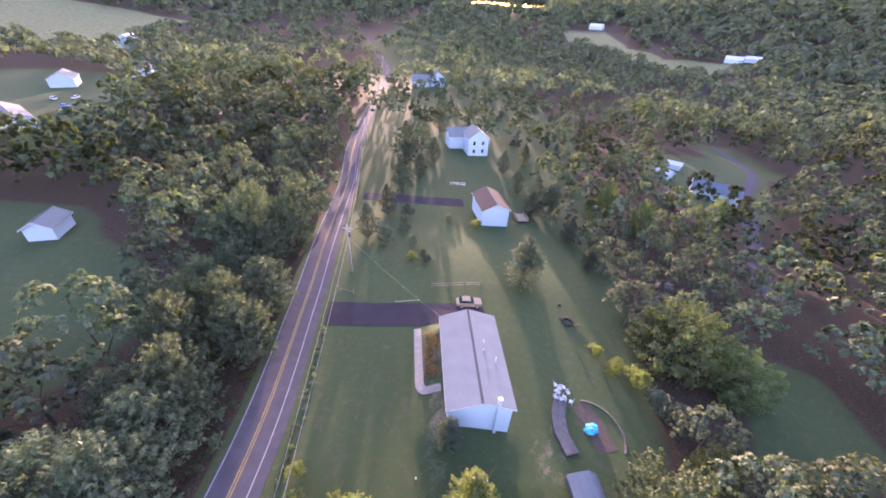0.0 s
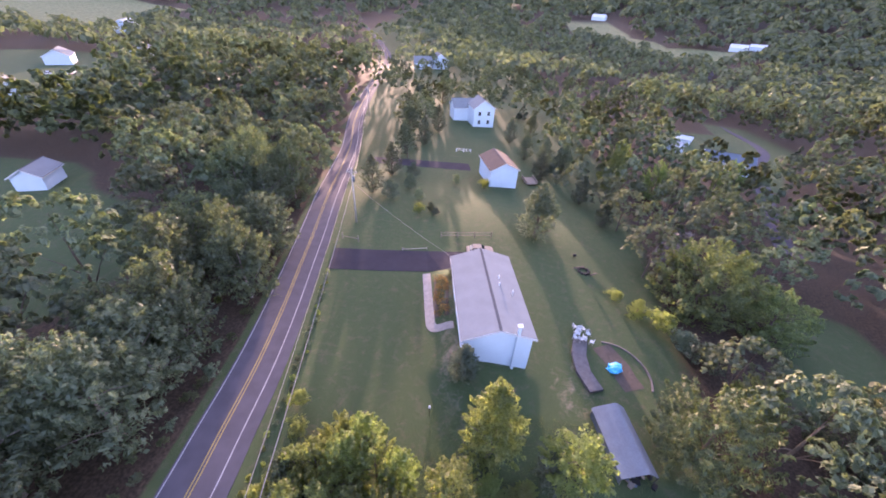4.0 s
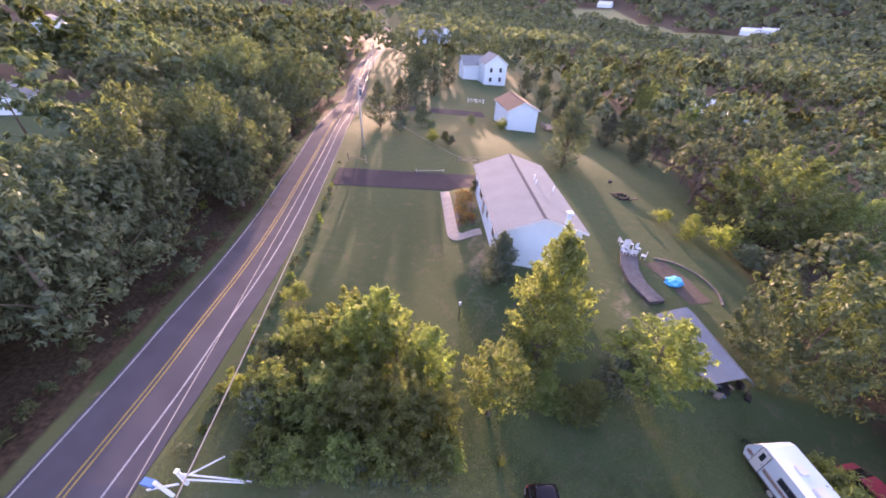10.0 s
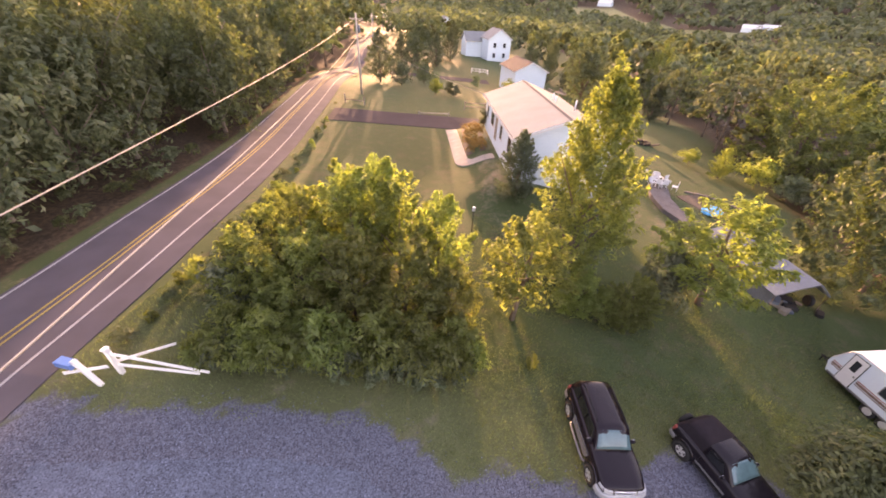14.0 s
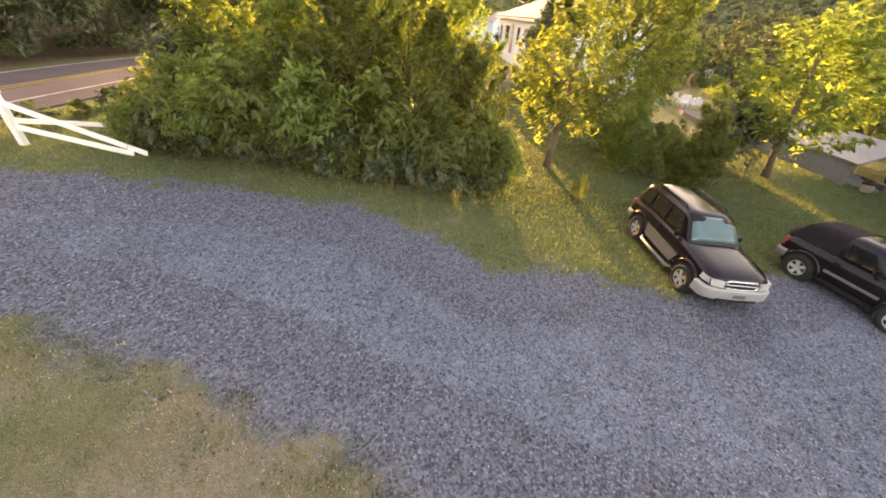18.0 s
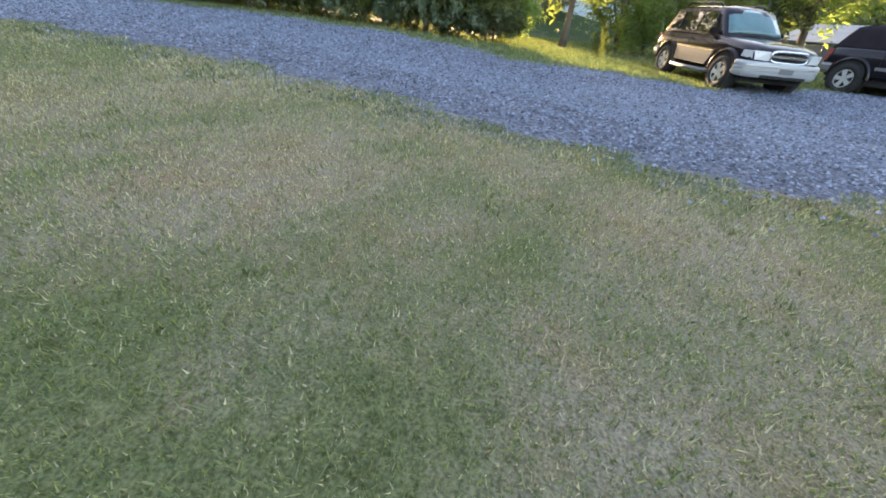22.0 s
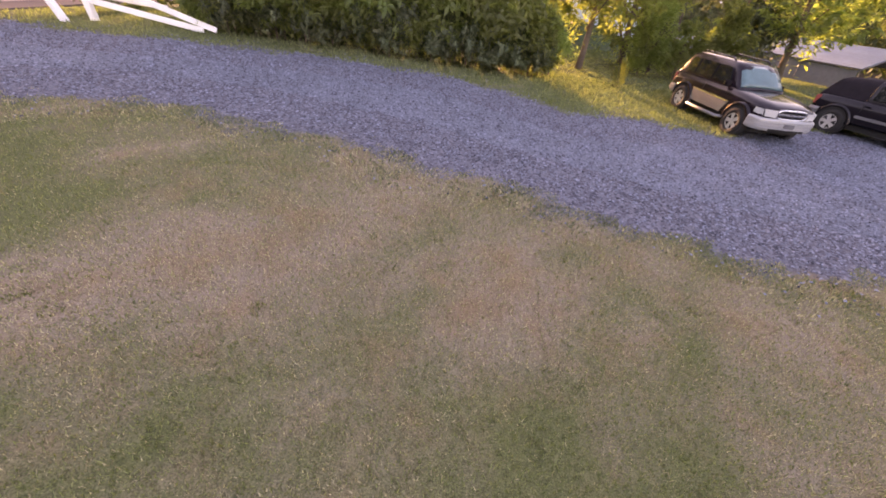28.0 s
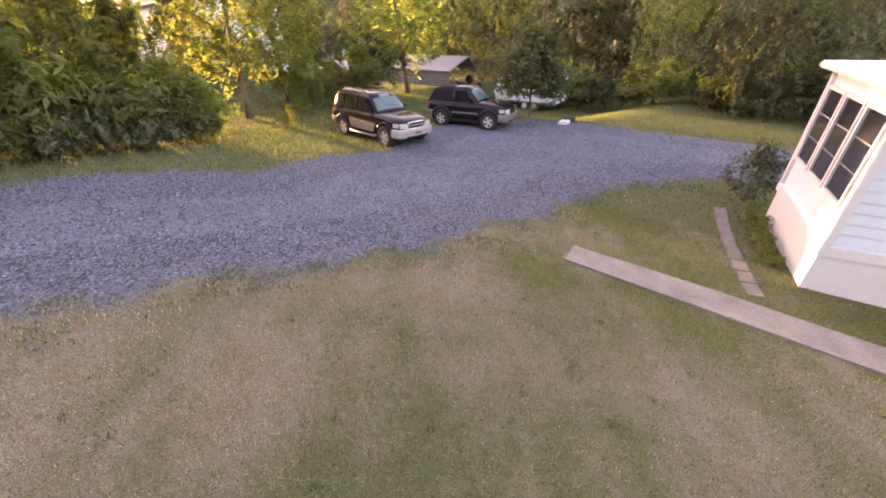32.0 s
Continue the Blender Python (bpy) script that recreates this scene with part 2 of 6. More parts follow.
M_GROUND = ground_material()
M_ASPHALT = material("worn asphalt", (0.085, 0.08, 0.095), 0.95, vary=0.22, scale=0.7, fine=120, bump=0.25, spec=0.08)
M_BLACKTOP = material("dark blacktop", (0.045, 0.04, 0.048), 0.95, vary=0.25, scale=0.5, fine=120, bump=0.25, spec=0.08)
M_YELLOW = material("yellow road paint", (0.3, 0.23, 0.07), 0.8, vary=0.25, scale=1.5, fine=40)
M_WHITELINE = material("white road paint", (0.31, 0.315, 0.33), 0.8, vary=0.3, scale=1.5, fine=40, spec=0.15)
M_GRAVEL = material("blue-grey crushed stone", (0.114, 0.134, 0.174), 0.9, vary=0.35, scale=1.1, fine=38, bump=0.9, cells=30.0)
M_PEBBLE = material("crushed stone", (0.132, 0.153, 0.198), 0.9, vary=0.25, scale=0.9, fine=20, island=0.75, spec=0.2)
M_CONCRETE = material("concrete", (0.27, 0.245, 0.225), 0.9, vary=0.3, scale=2.0, fine=45, bump=0.3)
M_WALK = material("weathered concrete", (0.2, 0.185, 0.175), 0.95, vary=0.35, scale=2.5, fine=40, bump=0.4)
M_PAVER = material("weathered paver", (0.17, 0.15, 0.14), 0.95, vary=0.35, scale=3.0, fine=45, bump=0.4)
M_ROOF = material("grey shingles", (0.2, 0.214, 0.224), 0.92, vary=0.14, scale=0.6, fine=14, bump=0.3, spec=0.12)
M_RIDGE = material("dark ridge shingles", (0.09, 0.092, 0.1), 0.95, vary=0.15, scale=2, fine=20, spec=0.05)
M_ROOFBROWN = material("brown shingles", (0.055, 0.04, 0.042), 0.9, vary=0.2, scale=0.8, fine=14, bump=0.3)
# Blue of sky-lit shade is mixed into the white siding's base colour.
M_SIDING = material("white vinyl siding with blue shade tint", (0.55, 0.655, 0.74), 0.55, vary=0.05, scale=0.8, fine=9)
M_TRIM = material("white trim", (0.6, 0.615, 0.64), 0.5, vary=0.05, scale=1.5, fine=12)
M_GLASSDARK = material("window glass", (0.025, 0.03, 0.038), 0.08, vary=0.3, scale=1.0, fine=5, spec=0.5)
M_CARGLASS = material("tinted car glass", (0.012, 0.014, 0.016), 0.03, vary=0.3, scale=1.0, fine=5, spec=0.6)
M_BARK = material("bark", (0.13, 0.1, 0.075), 0.95, vary=0.35, scale=3, fine=18, bump=0.8)
M_PALEBARK = material("pale bark", (0.22, 0.185, 0.15), 0.95, vary=0.35, scale=3, fine=18, bump=0.8)
M_WOOD = material("weathered wood", (0.24, 0.2, 0.16), 0.9, vary=0.3, scale=2.5, fine=30, bump=0.4)
M_POLE = material("pole wood", (0.4, 0.36, 0.32), 0.9, vary=0.25, scale=2, fine=25, bump=0.4)
M_WHITEWOOD = material("white painted wood", (0.8, 0.81, 0.82), 0.5, vary=0.08, scale=3, fine=20)
M_BLUE = material("blue paint", (0.1, 0.22, 0.5), 0.4, vary=0.15)
M_TARP = material("bright blue plastic", (0.04, 0.45, 0.75), 0.4, vary=0.2, scale=3)
M_TIN = material("grey corrugated sheet", (0.105, 0.135, 0.17), 0.6, vary=0.2, scale=0.8, fine=6)
M_BLACK = material("black paint", (0.011, 0.009, 0.012), 0.16, vary=0.2, scale=2, spec=0.3)
M_BUMPER = material("silver painted bumper", (0.34, 0.35, 0.36), 0.3, 0.2, vary=0.06)
M_MAROON = material("dark maroon black paint", (0.012, 0.008, 0.012), 0.14, vary=0.2, scale=2, spec=0.3)
M_SILVER = material("silver cladding", (0.17, 0.172, 0.18), 0.45, 0.3, vary=0.06)
M_CHROME = material("bright chrome", (0.62, 0.62, 0.63), 0.25, 1.0, vary=0.05)
M_TYRE = material("tyre rubber", (0.02, 0.02, 0.02), 0.9, vary=0.3, fine=60)
M_ALLOY = material("grey alloy", (0.62, 0.62, 0.62), 0.35, 0.5, vary=0.1)
M_CLOTH = material("black canvas", (0.018, 0.015, 0.019), 0.85, vary=0.3, fine=80, spec=0.12)
M_WSCREEN = material("windscreen glass", (0.06, 0.13, 0.145), 0.06, vary=0.2, scale=2, fine=4, spec=0.6)
M_LAMP = material("clear lamp lens", (0.45, 0.46, 0.46), 0.12, vary=0.05, spec=0.8)
M_AMBER = material("amber lens", (0.85, 0.4, 0.06), 0.2, vary=0.05)
M_WIRE = material("grey cable", (0.3, 0.28, 0.26), 0.6, vary=0.1)
M_RED = material("dark red stripe", (0.3, 0.06, 0.05), 0.5, vary=0.1)
M_REDPAINT = material("faded red paint", (0.22, 0.02, 0.03), 0.35, vary=0.15, scale=1.5)
M_DECK = material("grey weathered decking", (0.12, 0.115, 0.118), 0.95, vary=0.35, scale=2.5, fine=30, bump=0.4, spec=0.15)
M_STRIPE = material("brown vinyl stripe", (0.16, 0.085, 0.06), 0.5, vary=0.15)
M_SOIL = material("garden soil", (0.085, 0.066, 0.052), 0.95, vary=0.35, scale=3, fine=40, bump=0.7)
L_FOREST = leaf_material("forest leaves", (0.084, 0.108, 0.066), (0.185, 0.212, 0.132), 0.42, (1.12, 1.22, 0.68))
L_BRIGHT = leaf_material("bright green leaves", (0.14, 0.168, 0.06), (0.28, 0.315, 0.12), 0.72, (1.16, 1.24, 0.6))
L_MEADOW = leaf_material("mid-green maple leaves", (0.1, 0.13, 0.055), (0.22, 0.265, 0.11), 0.55, (1.15, 1.25, 0.62))
# Sumac blue-green, darkened so the roadside row reads as standing in shade.
L_SUMAC_SHADED = leaf_material("blue-green compound leaves, shade-darkened", (0.07, 0.094, 0.058), (0.16, 0.185, 0.112), 0.45)
L_OLIVE = leaf_material("grey olive leaves", (0.095, 0.112, 0.066), (0.2, 0.22, 0.128), 0.42, (1.15, 1.22, 0.65))
L_DARK = leaf_material("dark conifer needles", (0.065, 0.082, 0.056), (0.14, 0.158, 0.108), 0.3)
L_BROWN = leaf_material("olive brown leaves", (0.052, 0.064, 0.032), (0.128, 0.14, 0.066), 0.36)
L_GREY = leaf_material("grey bare twigs", (0.1, 0.09, 0.085), (0.22, 0.2, 0.19), 0.15, (1.1, 1.0, 0.9))
L_GRASS = leaf_material("grass blades", (0.08, 0.1, 0.05), (0.24, 0.26, 0.14), 0.55)
L_STRAW = leaf_material("dry grass blades", (0.15, 0.12, 0.085), (0.44, 0.375, 0.285), 0.35)
L_RUST = leaf_material("rust coloured shrub leaves", (0.09, 0.045, 0.02), (0.25, 0.14, 0.06))

# ---- ground ----
def steps(spans):
    out = []
    for a, b, s in spans:
        out += list(np.arange(a, b, s))
    return np.array(out + [spans[-1][1]])


gx = steps([(-2600, -600, 200), (-600, -150, 30), (-150, -34, 4), (-34, 24, 0.5), (24, 120, 4), (120, 600, 30), (600, 2600, 200)])
gy = steps([(-1500, -300, 200), (-300, -40, 20), (-40, -18, 2), (-18, 12, 0.5), (12, 60, 1.0), (60, 200, 4), (200, 700, 25), (700, 4200, 250)])
GX, GY = np.meshgrid(gx, gy)
GZ = ground_z(GX, GY)


def forest_mask(x, y):
    """Above 0.5 where woods cover the ground."""
    rx = road_x(y)
    left = smooth(rx - 3.1, rx - 4.2, x) * (1 - smooth(-3, 3, np.maximum(inside(LEFT_LAWN, x, y), inside(FAR_YARD, x, y))))
    open_land = np.maximum(0, 1 - smooth(18, 26, x - 0.10 * np.clip(y, 0, 90)))
    near = smooth(17, 26, x - 0.12 * np.clip(y, 0, 90)) * smooth(2, 12, y) + smooth(14, 19, x + 0.25 * y) * smooth(4, -6, y) * smooth(20, 24, x)
    far = smooth(95, 125, y) * smooth(rx + 2, rx + 8, x)
    gap = np.maximum(inside(SIDE_GAP, x, y), inside(VALE_YARD, x, y))
    return np.clip((left + near + far * 0.3) * (1 - smooth(-3, 3, gap)), 0, 1)


def dry_mask(x, y):
    d = 0.43 + 0.28 * wobble(x, y, 3.0, 1.0) + 0.15 * wobble(x, y, 0.8, 4.0)
    d = d + 0.16 * smooth(6, 2, np.hypot(x + 7, (y + 8.6) * 2.2)) + 0.12 * smooth(5, 1, np.hypot(x + 7.5, y + 12.0)) + 0.3 * wobble(x, y, 0.33, 2.0) * wobble(x, y, 1.6, 5.0)
    d = d - 0.34 * smooth(1.9, 0.5, np.hypot((x + 7.4) * .8, y + 11.5)) - 0.3 * smooth(2.0, .5, np.hypot((x + 9.8) * .7, y + 8.6)) + 0.25 * smooth(1.6, .4, np.hypot(x + 5.6, y + 10.2)) + 0.22 * smooth(2.2, .6, np.hypot(x + 3.4, (y + 9.3) * 2))
    d = d + 0.3 * smooth(2.4, 0.6, np.abs(x + 3.8 + 0.16 * (y - 22))) * smooth(8, 14, y) * smooth(34, 28, y)
    d = d - 0.2 * smooth(3.5, 1.0, np.hypot(x + 4.2, y + 11.0)) + 0.16 * wobble(x, y, 0.5, 7.0) - 0.5 * smooth(0, 4, x) * smooth(-3, -6, y) - 0.5 * smooth(7, 10, x)
    d = d - 0.45 * smooth(-6.0, -3.6, y)
    d = d - 0.12 * smooth(1.6, .2, np.hypot((x + 5.0) * .8, y + 11.0)) + 0.12 * smooth(1.8, .2, np.hypot(x + 3.0, (y + 10.3) * .9)) + 0.14 * smooth(1.3, .4, np.hypot(x + 5.5, (y + 9.7) * .9)) + 0.24 * smooth(.8, .1, np.abs(y + 8.65 + .75 * (x + 3.9))) * smooth(-6.2, -5, x) * smooth(-1.5, -2.4, x)
    strip = smooth(3.0, 0.6, np.abs(x + 3.9 + 0.16 * (y - 22))) * smooth(5, 11, y) * smooth(35, 28, y) * (0.8 + 0.35 * wobble(x, y, 1.4, 8.0))
    return np.clip(d * (1 - 0.55 * smooth(-2, 4, y)) - 0.22 * smooth(-2, 4, y) + 0.42 * strip + 0.95 * smooth(5, 1, np.hypot((x - 10.0) * 1.2, (y - 17.5) * .7)) * (0.6 + 0.5 * wobble(x, y, 1.2, 2.0)), 0, 1)


FIELDS = [[(111, 680), (150, 600), (187, 545), (202, 500), (245, 480), (300, 530), (330, 560), (268, 575), (220, 590), (205, 680), (228, 880), (120, 880)],
          [(-760, 260), (-330, 300), (-420, 520), (-900, 560)], [(-80, 1010), (90, 1010), (160, 1400), (-90, 1400)]]


def field_mask(x, y):
    d = np.maximum.reduce([inside(f, x, y) for f in FIELDS])
    return smooth(-8, 8, d)


verts = np.stack([GX, GY, GZ], -1).reshape(-1, 3)
w = len(gx)
idx = (np.arange(len(gy) - 1)[:, None] * w + np.arange(w - 1)[None, :]).ravel()
ground = mesh_object("ground", verts, np.stack([idx, idx + 1, idx + w + 1, idx + w], -1).tolist(), M_GROUND, smoothed=True)
for key, fn in (("forest", forest_mask), ("dry", dry_mask), ("lush", lambda x, y: smooth(-3, 4, y)), ("field", field_mask), ("gravel", lambda x, y: np.clip(0.5 + inside(GRAVEL, x, y) + 0.3 * wobble(x, y, 1.3, 2.0) + 0.25 * wobble(x, y, 0.6, 6.0), -1, 2))):
    ground.data.attributes.new(key, "FLOAT", "POINT").data.foreach_set("value", fn(GX, GY).ravel().astype(np.float32))
tagged(ground, "mown lawn with dry straw patches and wooded ground", "ground", kind="structure")


def ribbon(name, centre, lefts, rights, material, lift=0.03, thick=0.06, parent=None, step=1.5):
    """A strip along a line of points, lying on the ground, with side walls."""
    pts = [Vector((p[0], p[1], 0)) for p in centre]
    line = []
    for a, b in zip(pts, pts[1:]):
        k = max(1, int((b - a).length / step))
        line += [a.lerp(b, i / k) for i in range(k)]
    line.append(pts[-1])
    vs, fs = [], []
    for i, p in enumerate(line):
        d = (line[min(i + 1, len(line) - 1)] - line[max(i - 1, 0)]).normalized()
        side = Vector((d.y, -d.x, 0))
        for o in (-lefts, rights):
            q = p + side * o
            z = gz(q.x, q.y) + lift
            vs += [(q.x, q.y, z), (q.x, q.y, z - thick)]
        if i:
            b = 4 * i
            fs += [(b - 4, b - 2, b + 2, b), (b - 4, b, b + 1, b - 3), (b - 2, b - 1, b + 3, b + 2)]
    fs += [(0, 1, 3, 2), (len(vs) - 4, len(vs) - 2, len(vs) - 1, len(vs) - 3)]
    return mesh_object(name, vs, fs, material, parent)


def dashes(points, offset):
    out = []
    for i, p in enumerate(points):
        a, b = Vector(points[max(i - 1, 0)]), Vector(points[min(i + 1, len(points) - 1)])
        d = (b - a).normalized()
        out.append((p[0] + d.y * offset, p[1] - d.x * offset))
    return out


def curve_points(points, n):
    """Smooth line through points (Catmull-Rom)."""
    out = []
    for i in range(len(points) - 1):
        p = [Vector(points[max(0, min(len(points) - 1, i + k))]) for k in (-1, 0, 1, 2)]
        for j in range(n):
            t = j / n
            out.append(0.5 * ((2 * p[1]) + (p[2] - p[0]) * t + (2 * p[0] - 5 * p[1] + 4 * p[2] - p[3]) * t * t + (3 * p[1] - p[0] - 3 * p[2] + p[3]) * t ** 3))
    return [tuple(v) for v in out] + [tuple(points[-1])]


ROAD_LINE = curve_points(ROAD, 6)
road = tagged(ribbon("road", ROAD_LINE, 2.8, 2.35, M_ASPHALT, 0.05, 0.12), "worn two-lane asphalt road with painted lines", "road", kind="structure")
for off, mat_, wide in ((-0.62, M_YELLOW, 0.045), (-0.36, M_YELLOW, 0.045), (-2.6, M_WHITELINE, 0.05), (1.2, M_WHITELINE, 0.05)):
    ribbon("road_line", dashes(ROAD_LINE, off), wide, wide, mat_, 0.056, 0.004, road)
tagged(ribbon("driveway", [(-22.8, 33.3), (-16, 34.6), (-9, 36.2), (-3.5, 37.6), (1.5, 38.6)], 2.5, 2.6, M_BLACKTOP, 0.035), "dark blacktop driveway beside the house", "driveway", kind="structure")
tagged(ribbon("driveway_far", [(-32, 79), (-17.8, 81.3), (-5.8, 83.7)], 2.4, 2.4, M_BLACKTOP, 0.03), "dark blacktop driveway of the brown-roofed house", "driveway", kind="structure")
tagged(ribbon("lane_east", curve_points([(60, 60), (95, 130), (117, 165), (122, 200), (135, 246), (170, 330), (215, 430), (300, 560)], 6), 2.2, 2.2, M_ASPHALT, 0.05), "narrow grey lane through the valley", "road", kind="structure")


def gravel_field(x, y):
    return inside(GRAVEL, x, y) + 0.28 * wobble(x, y, 1.2, 2.0) + 0.12 * wobble(x, y, 0.35, 5.0)


cell = 0.2
cx, cy = np.meshgrid(np.arange(-18.4, 20, cell), np.arange(-30, 0.4, cell))
keep = inside(GRAVEL, cx, cy) > 1.2
vid, gv, gf = {}, [], []
for i, j in zip(*np.where(keep)):
    quad = []
    for di, dj in ((0, 0), (0, 1), (1, 1), (1, 0)):
        key = (i + di, j + dj)
        if key not in vid:
            px_, py_ = -18.4 + key[1] * cell - cell / 2, -30 + key[0] * cell - cell / 2
            vid[key] = len(gv)
            gv.append((px_ + 0.05 * math.sin(17 * px_ + 9 * py_), py_ + 0.05 * math.sin(13 * py_ - 7 * px_), gz(px_, py_) - 0.02 + 0.034 * float(smooth(1.2, 1.7, inside(GRAVEL, px_, py_)))))
        quad.append(vid[key])
    gf.append(quad)
gravel_drive = tagged(mesh_object("gravel_drive", gv, gf, M_GRAVEL, smoothed=True), "blue-grey crushed stone driveway with weedy edges", "driveway", kind="structure")

# ---- shared builders ----
def thing(name, x, y, z=None, rz=0.0, label="", category="", group=""):
    ob = new(name)
    ob.empty_display_size = 0.2
    ob.matrix_basis = pose(x, y, gz(x, y) if z is None else z, 0, 0, rz)
    return tagged(ob, label, category, group)


def part(name, bm, mat_, parent, label=""):
    me = bpy.data.meshes.new(name)
    bm.normal_update()
    bm.to_mesh(me)
    bm.free()
    me.materials.append(mat_)
    ob = new(name, me)
    ob.parent = parent
    if label:
        ob["label"] = label
    return ob


def box_bm(x0, y0, z0, x1, y1, z1, bevel=0.0):
    bm = bmesh.new()
    bmesh.ops.create_cube(bm, size=1)
    for v in bm.verts:
        v.co = ((x0 + x1) / 2 + v.co.x * (x1 - x0), (y0 + y1) / 2 + v.co.y * (y1 - y0), (z0 + z1) / 2 + v.co.z * (z1 - z0))
    if bevel:
        bmesh.ops.bevel(bm, geom=bm.edges[:], offset=bevel, segments=2, affect="EDGES")
    return bm


def box(name, x0, y0, z0, x1, y1, z1, mat_, parent, bevel=0.0, label=""):
    return part(name, box_bm(x0, y0, z0, x1, y1, z1, bevel), mat_, parent, label)


def tube_bm(points, radii, sides=8, bm=None):
    bm = bm or bmesh.new()
    rings = []
    pts = [Vector(p) for p in points]
    for i, p in enumerate(pts):
        d = (pts[min(i + 1, len(pts) - 1)] - pts[max(i - 1, 0)]).normalized()
        q = d.to_track_quat("Z", "Y")
        r = radii[i] if isinstance(radii, (list, tuple)) else radii
        rings.append([bm.verts.new(p + q @ Vector((r * math.cos(2 * math.pi * k / sides), r * math.sin(2 * math.pi * k / sides), 0))) for k in range(sides)])
    for a, b in zip(rings, rings[1:]):
        for k in range(sides):
            bm.faces.new((a[k], a[(k + 1) % sides], b[(k + 1) % sides], b[k])).smooth = True
    bm.faces.new(rings[0][::-1])
    bm.faces.new(rings[-1])
    return bm


def prism_bm(profile, axis, a, b):
    """A closed profile of two coordinates pushed along an axis from a to b."""
    bm = bmesh.new()
    def at(p, v):
        return (v, p[0], p[1]) if axis == "x" else (p[0], v, p[1]) if axis == "y" else (p[0], p[1], v)
    r0, r1 = [bm.verts.new(at(p, a)) for p in profile], [bm.verts.new(at(p, b)) for p in profile]
    n = len(profile)
    for i in range(n):
        bm.faces.new((r0[i], r0[(i + 1) % n], r1[(i + 1) % n], r1[i]))
    bm.faces.new(r0[::-1])
    bm.faces.new(r1)
    bmesh.ops.recalc_face_normals(bm, faces=bm.faces[:])
    return bm


# ---- trees ----
def crown_points(rng, r, h, base, lobes, n, shape):
    """Leaf places and outward ways on a crown made of lobes."""
    cs, rs = [], []
    for i in range(lobes):
        u, a = rng.random(), rng.random() * 2 * math.pi
        if shape == "cone":
            rad = r * (1 - u) * 0.75
            cs.append((rad * math.cos(a), rad * math.sin(a), base + (h - base) * (0.06 + 0.86 * u)))
            rs.append(r * (0.5 - 0.34 * u) * (0.8 + 0.4 * rng.random()))
        elif shape == "dome":
            v = (i + 0.5) / lobes
            rad = r * 0.74 * math.sqrt(max(0.0, 1 - (v * 1.15 - 0.18) ** 2))
            ang = i * 2.39996 + 0.5 * a
            cs.append((rad * math.cos(ang), rad * math.sin(ang), base + (h - base) * (0.16 + 0.66 * v)))
            rs.append(r * (1.05 + 0.4 * rng.random()) / math.sqrt(lobes))
        else:
            top = math.sin(math.pi * min(1, max(0.0, 0.16 + 0.8 * u)))
            rad = r * (0.72 * top) * math.sqrt(rng.random())
            cs.append((rad * math.cos(a), rad * math.sin(a), base + (h - base) * (0.10 + 0.76 * u)))
            rs.append(r * (0.30 + 0.2 * rng.random()) * (0.75 + 0.4 * top))
    cs, rs = np.array(cs), np.array(rs)
    twigs = max(lobes * 3, n // 16)
    pick = rng.choice(lobes, twigs, p=rs ** 1.5 / (rs ** 1.5).sum())
    d = rng.normal(size=(twigs, 3))
    d /= np.linalg.norm(d, axis=1)[:, None]
    d[:, 2] = np.where(d[:, 2] < -0.35, -d[:, 2] * 0.7, d[:, 2]) + 0.35
    d /= np.linalg.norm(d, axis=1)[:, None]
    reach = rs[pick] * ((0.9 + 0.3 * rng.random(twigs) ** 2) if shape == "dome" else (0.7 + 0.75 * rng.random(twigs) ** 2))
    own = rng.choice(twigs, n)
    along = rng.random(n) ** (0.35 if shape == "dome" else 0.7)
    spread = rng.normal(size=(n, 3)) * (rs[pick][own] * (0.07 if shape == "dome" else 0.17))[:, None]
    out = cs[pick][own] + d[own] * (reach[own] * (0.55 + 0.5 * along))[:, None] * np.array([1, 1, 0.9]) + spread
    return out, d[own]


def crown_shoots(rng, r, h, base, shoots, n, shape):
    """Leaf places and ways along upright shoots that fan out to the crown's outline and end in points."""
    u = rng.random(shoots)
    if shape == "spire":
        reach = r * (np.minimum(1, u / 0.2 + 0.5) * (1 - u ** 2.2) ** 0.75 + 0.05)
    elif shape == "column":
        reach = r * (1 - u ** 2.6) ** 0.6
    else:
        reach = r * np.sqrt(np.clip(1 - ((u - 0.32) / 0.7) ** 2, 0.04, 1))
    a, q = rng.random(shoots) * 6.2832, 0.3 + 0.7 * np.sqrt(rng.random(shoots))
    sag = 0.12 * q ** 2 * (h - base)
    end = np.stack([reach * q * np.cos(a), reach * q * np.sin(a), base + (h - base) * (0.1 + 0.9 * u) - sag * (u > 0.6)], 1)
    way = np.stack([np.cos(a) * q, np.sin(a) * q, 0.55 + 0.75 * u], 1) + rng.normal(size=(shoots, 3)) * 0.22
    way /= np.linalg.norm(way, axis=1)[:, None]
    ln = 0.3 * min(h, 2.2 * r) * (0.55 + 0.9 * rng.random(shoots))
    own, s = rng.integers(0, shoots, n), rng.random(n) ** 0.65
    off = rng.normal(size=(n, 3))
    p = end[own] - way[own] * (ln[own] * (1 - s))[:, None] + off * (0.13 * ln[own] * (1.1 - s) + 0.012)[:, None]
    p[:, 2] = np.maximum(p[:, 2], 0.04)
    d = way[own] * 0.55 + off * 0.4 + np.array([0, 0, 0.1])
    return p, d / np.linalg.norm(d, axis=1)[:, None]


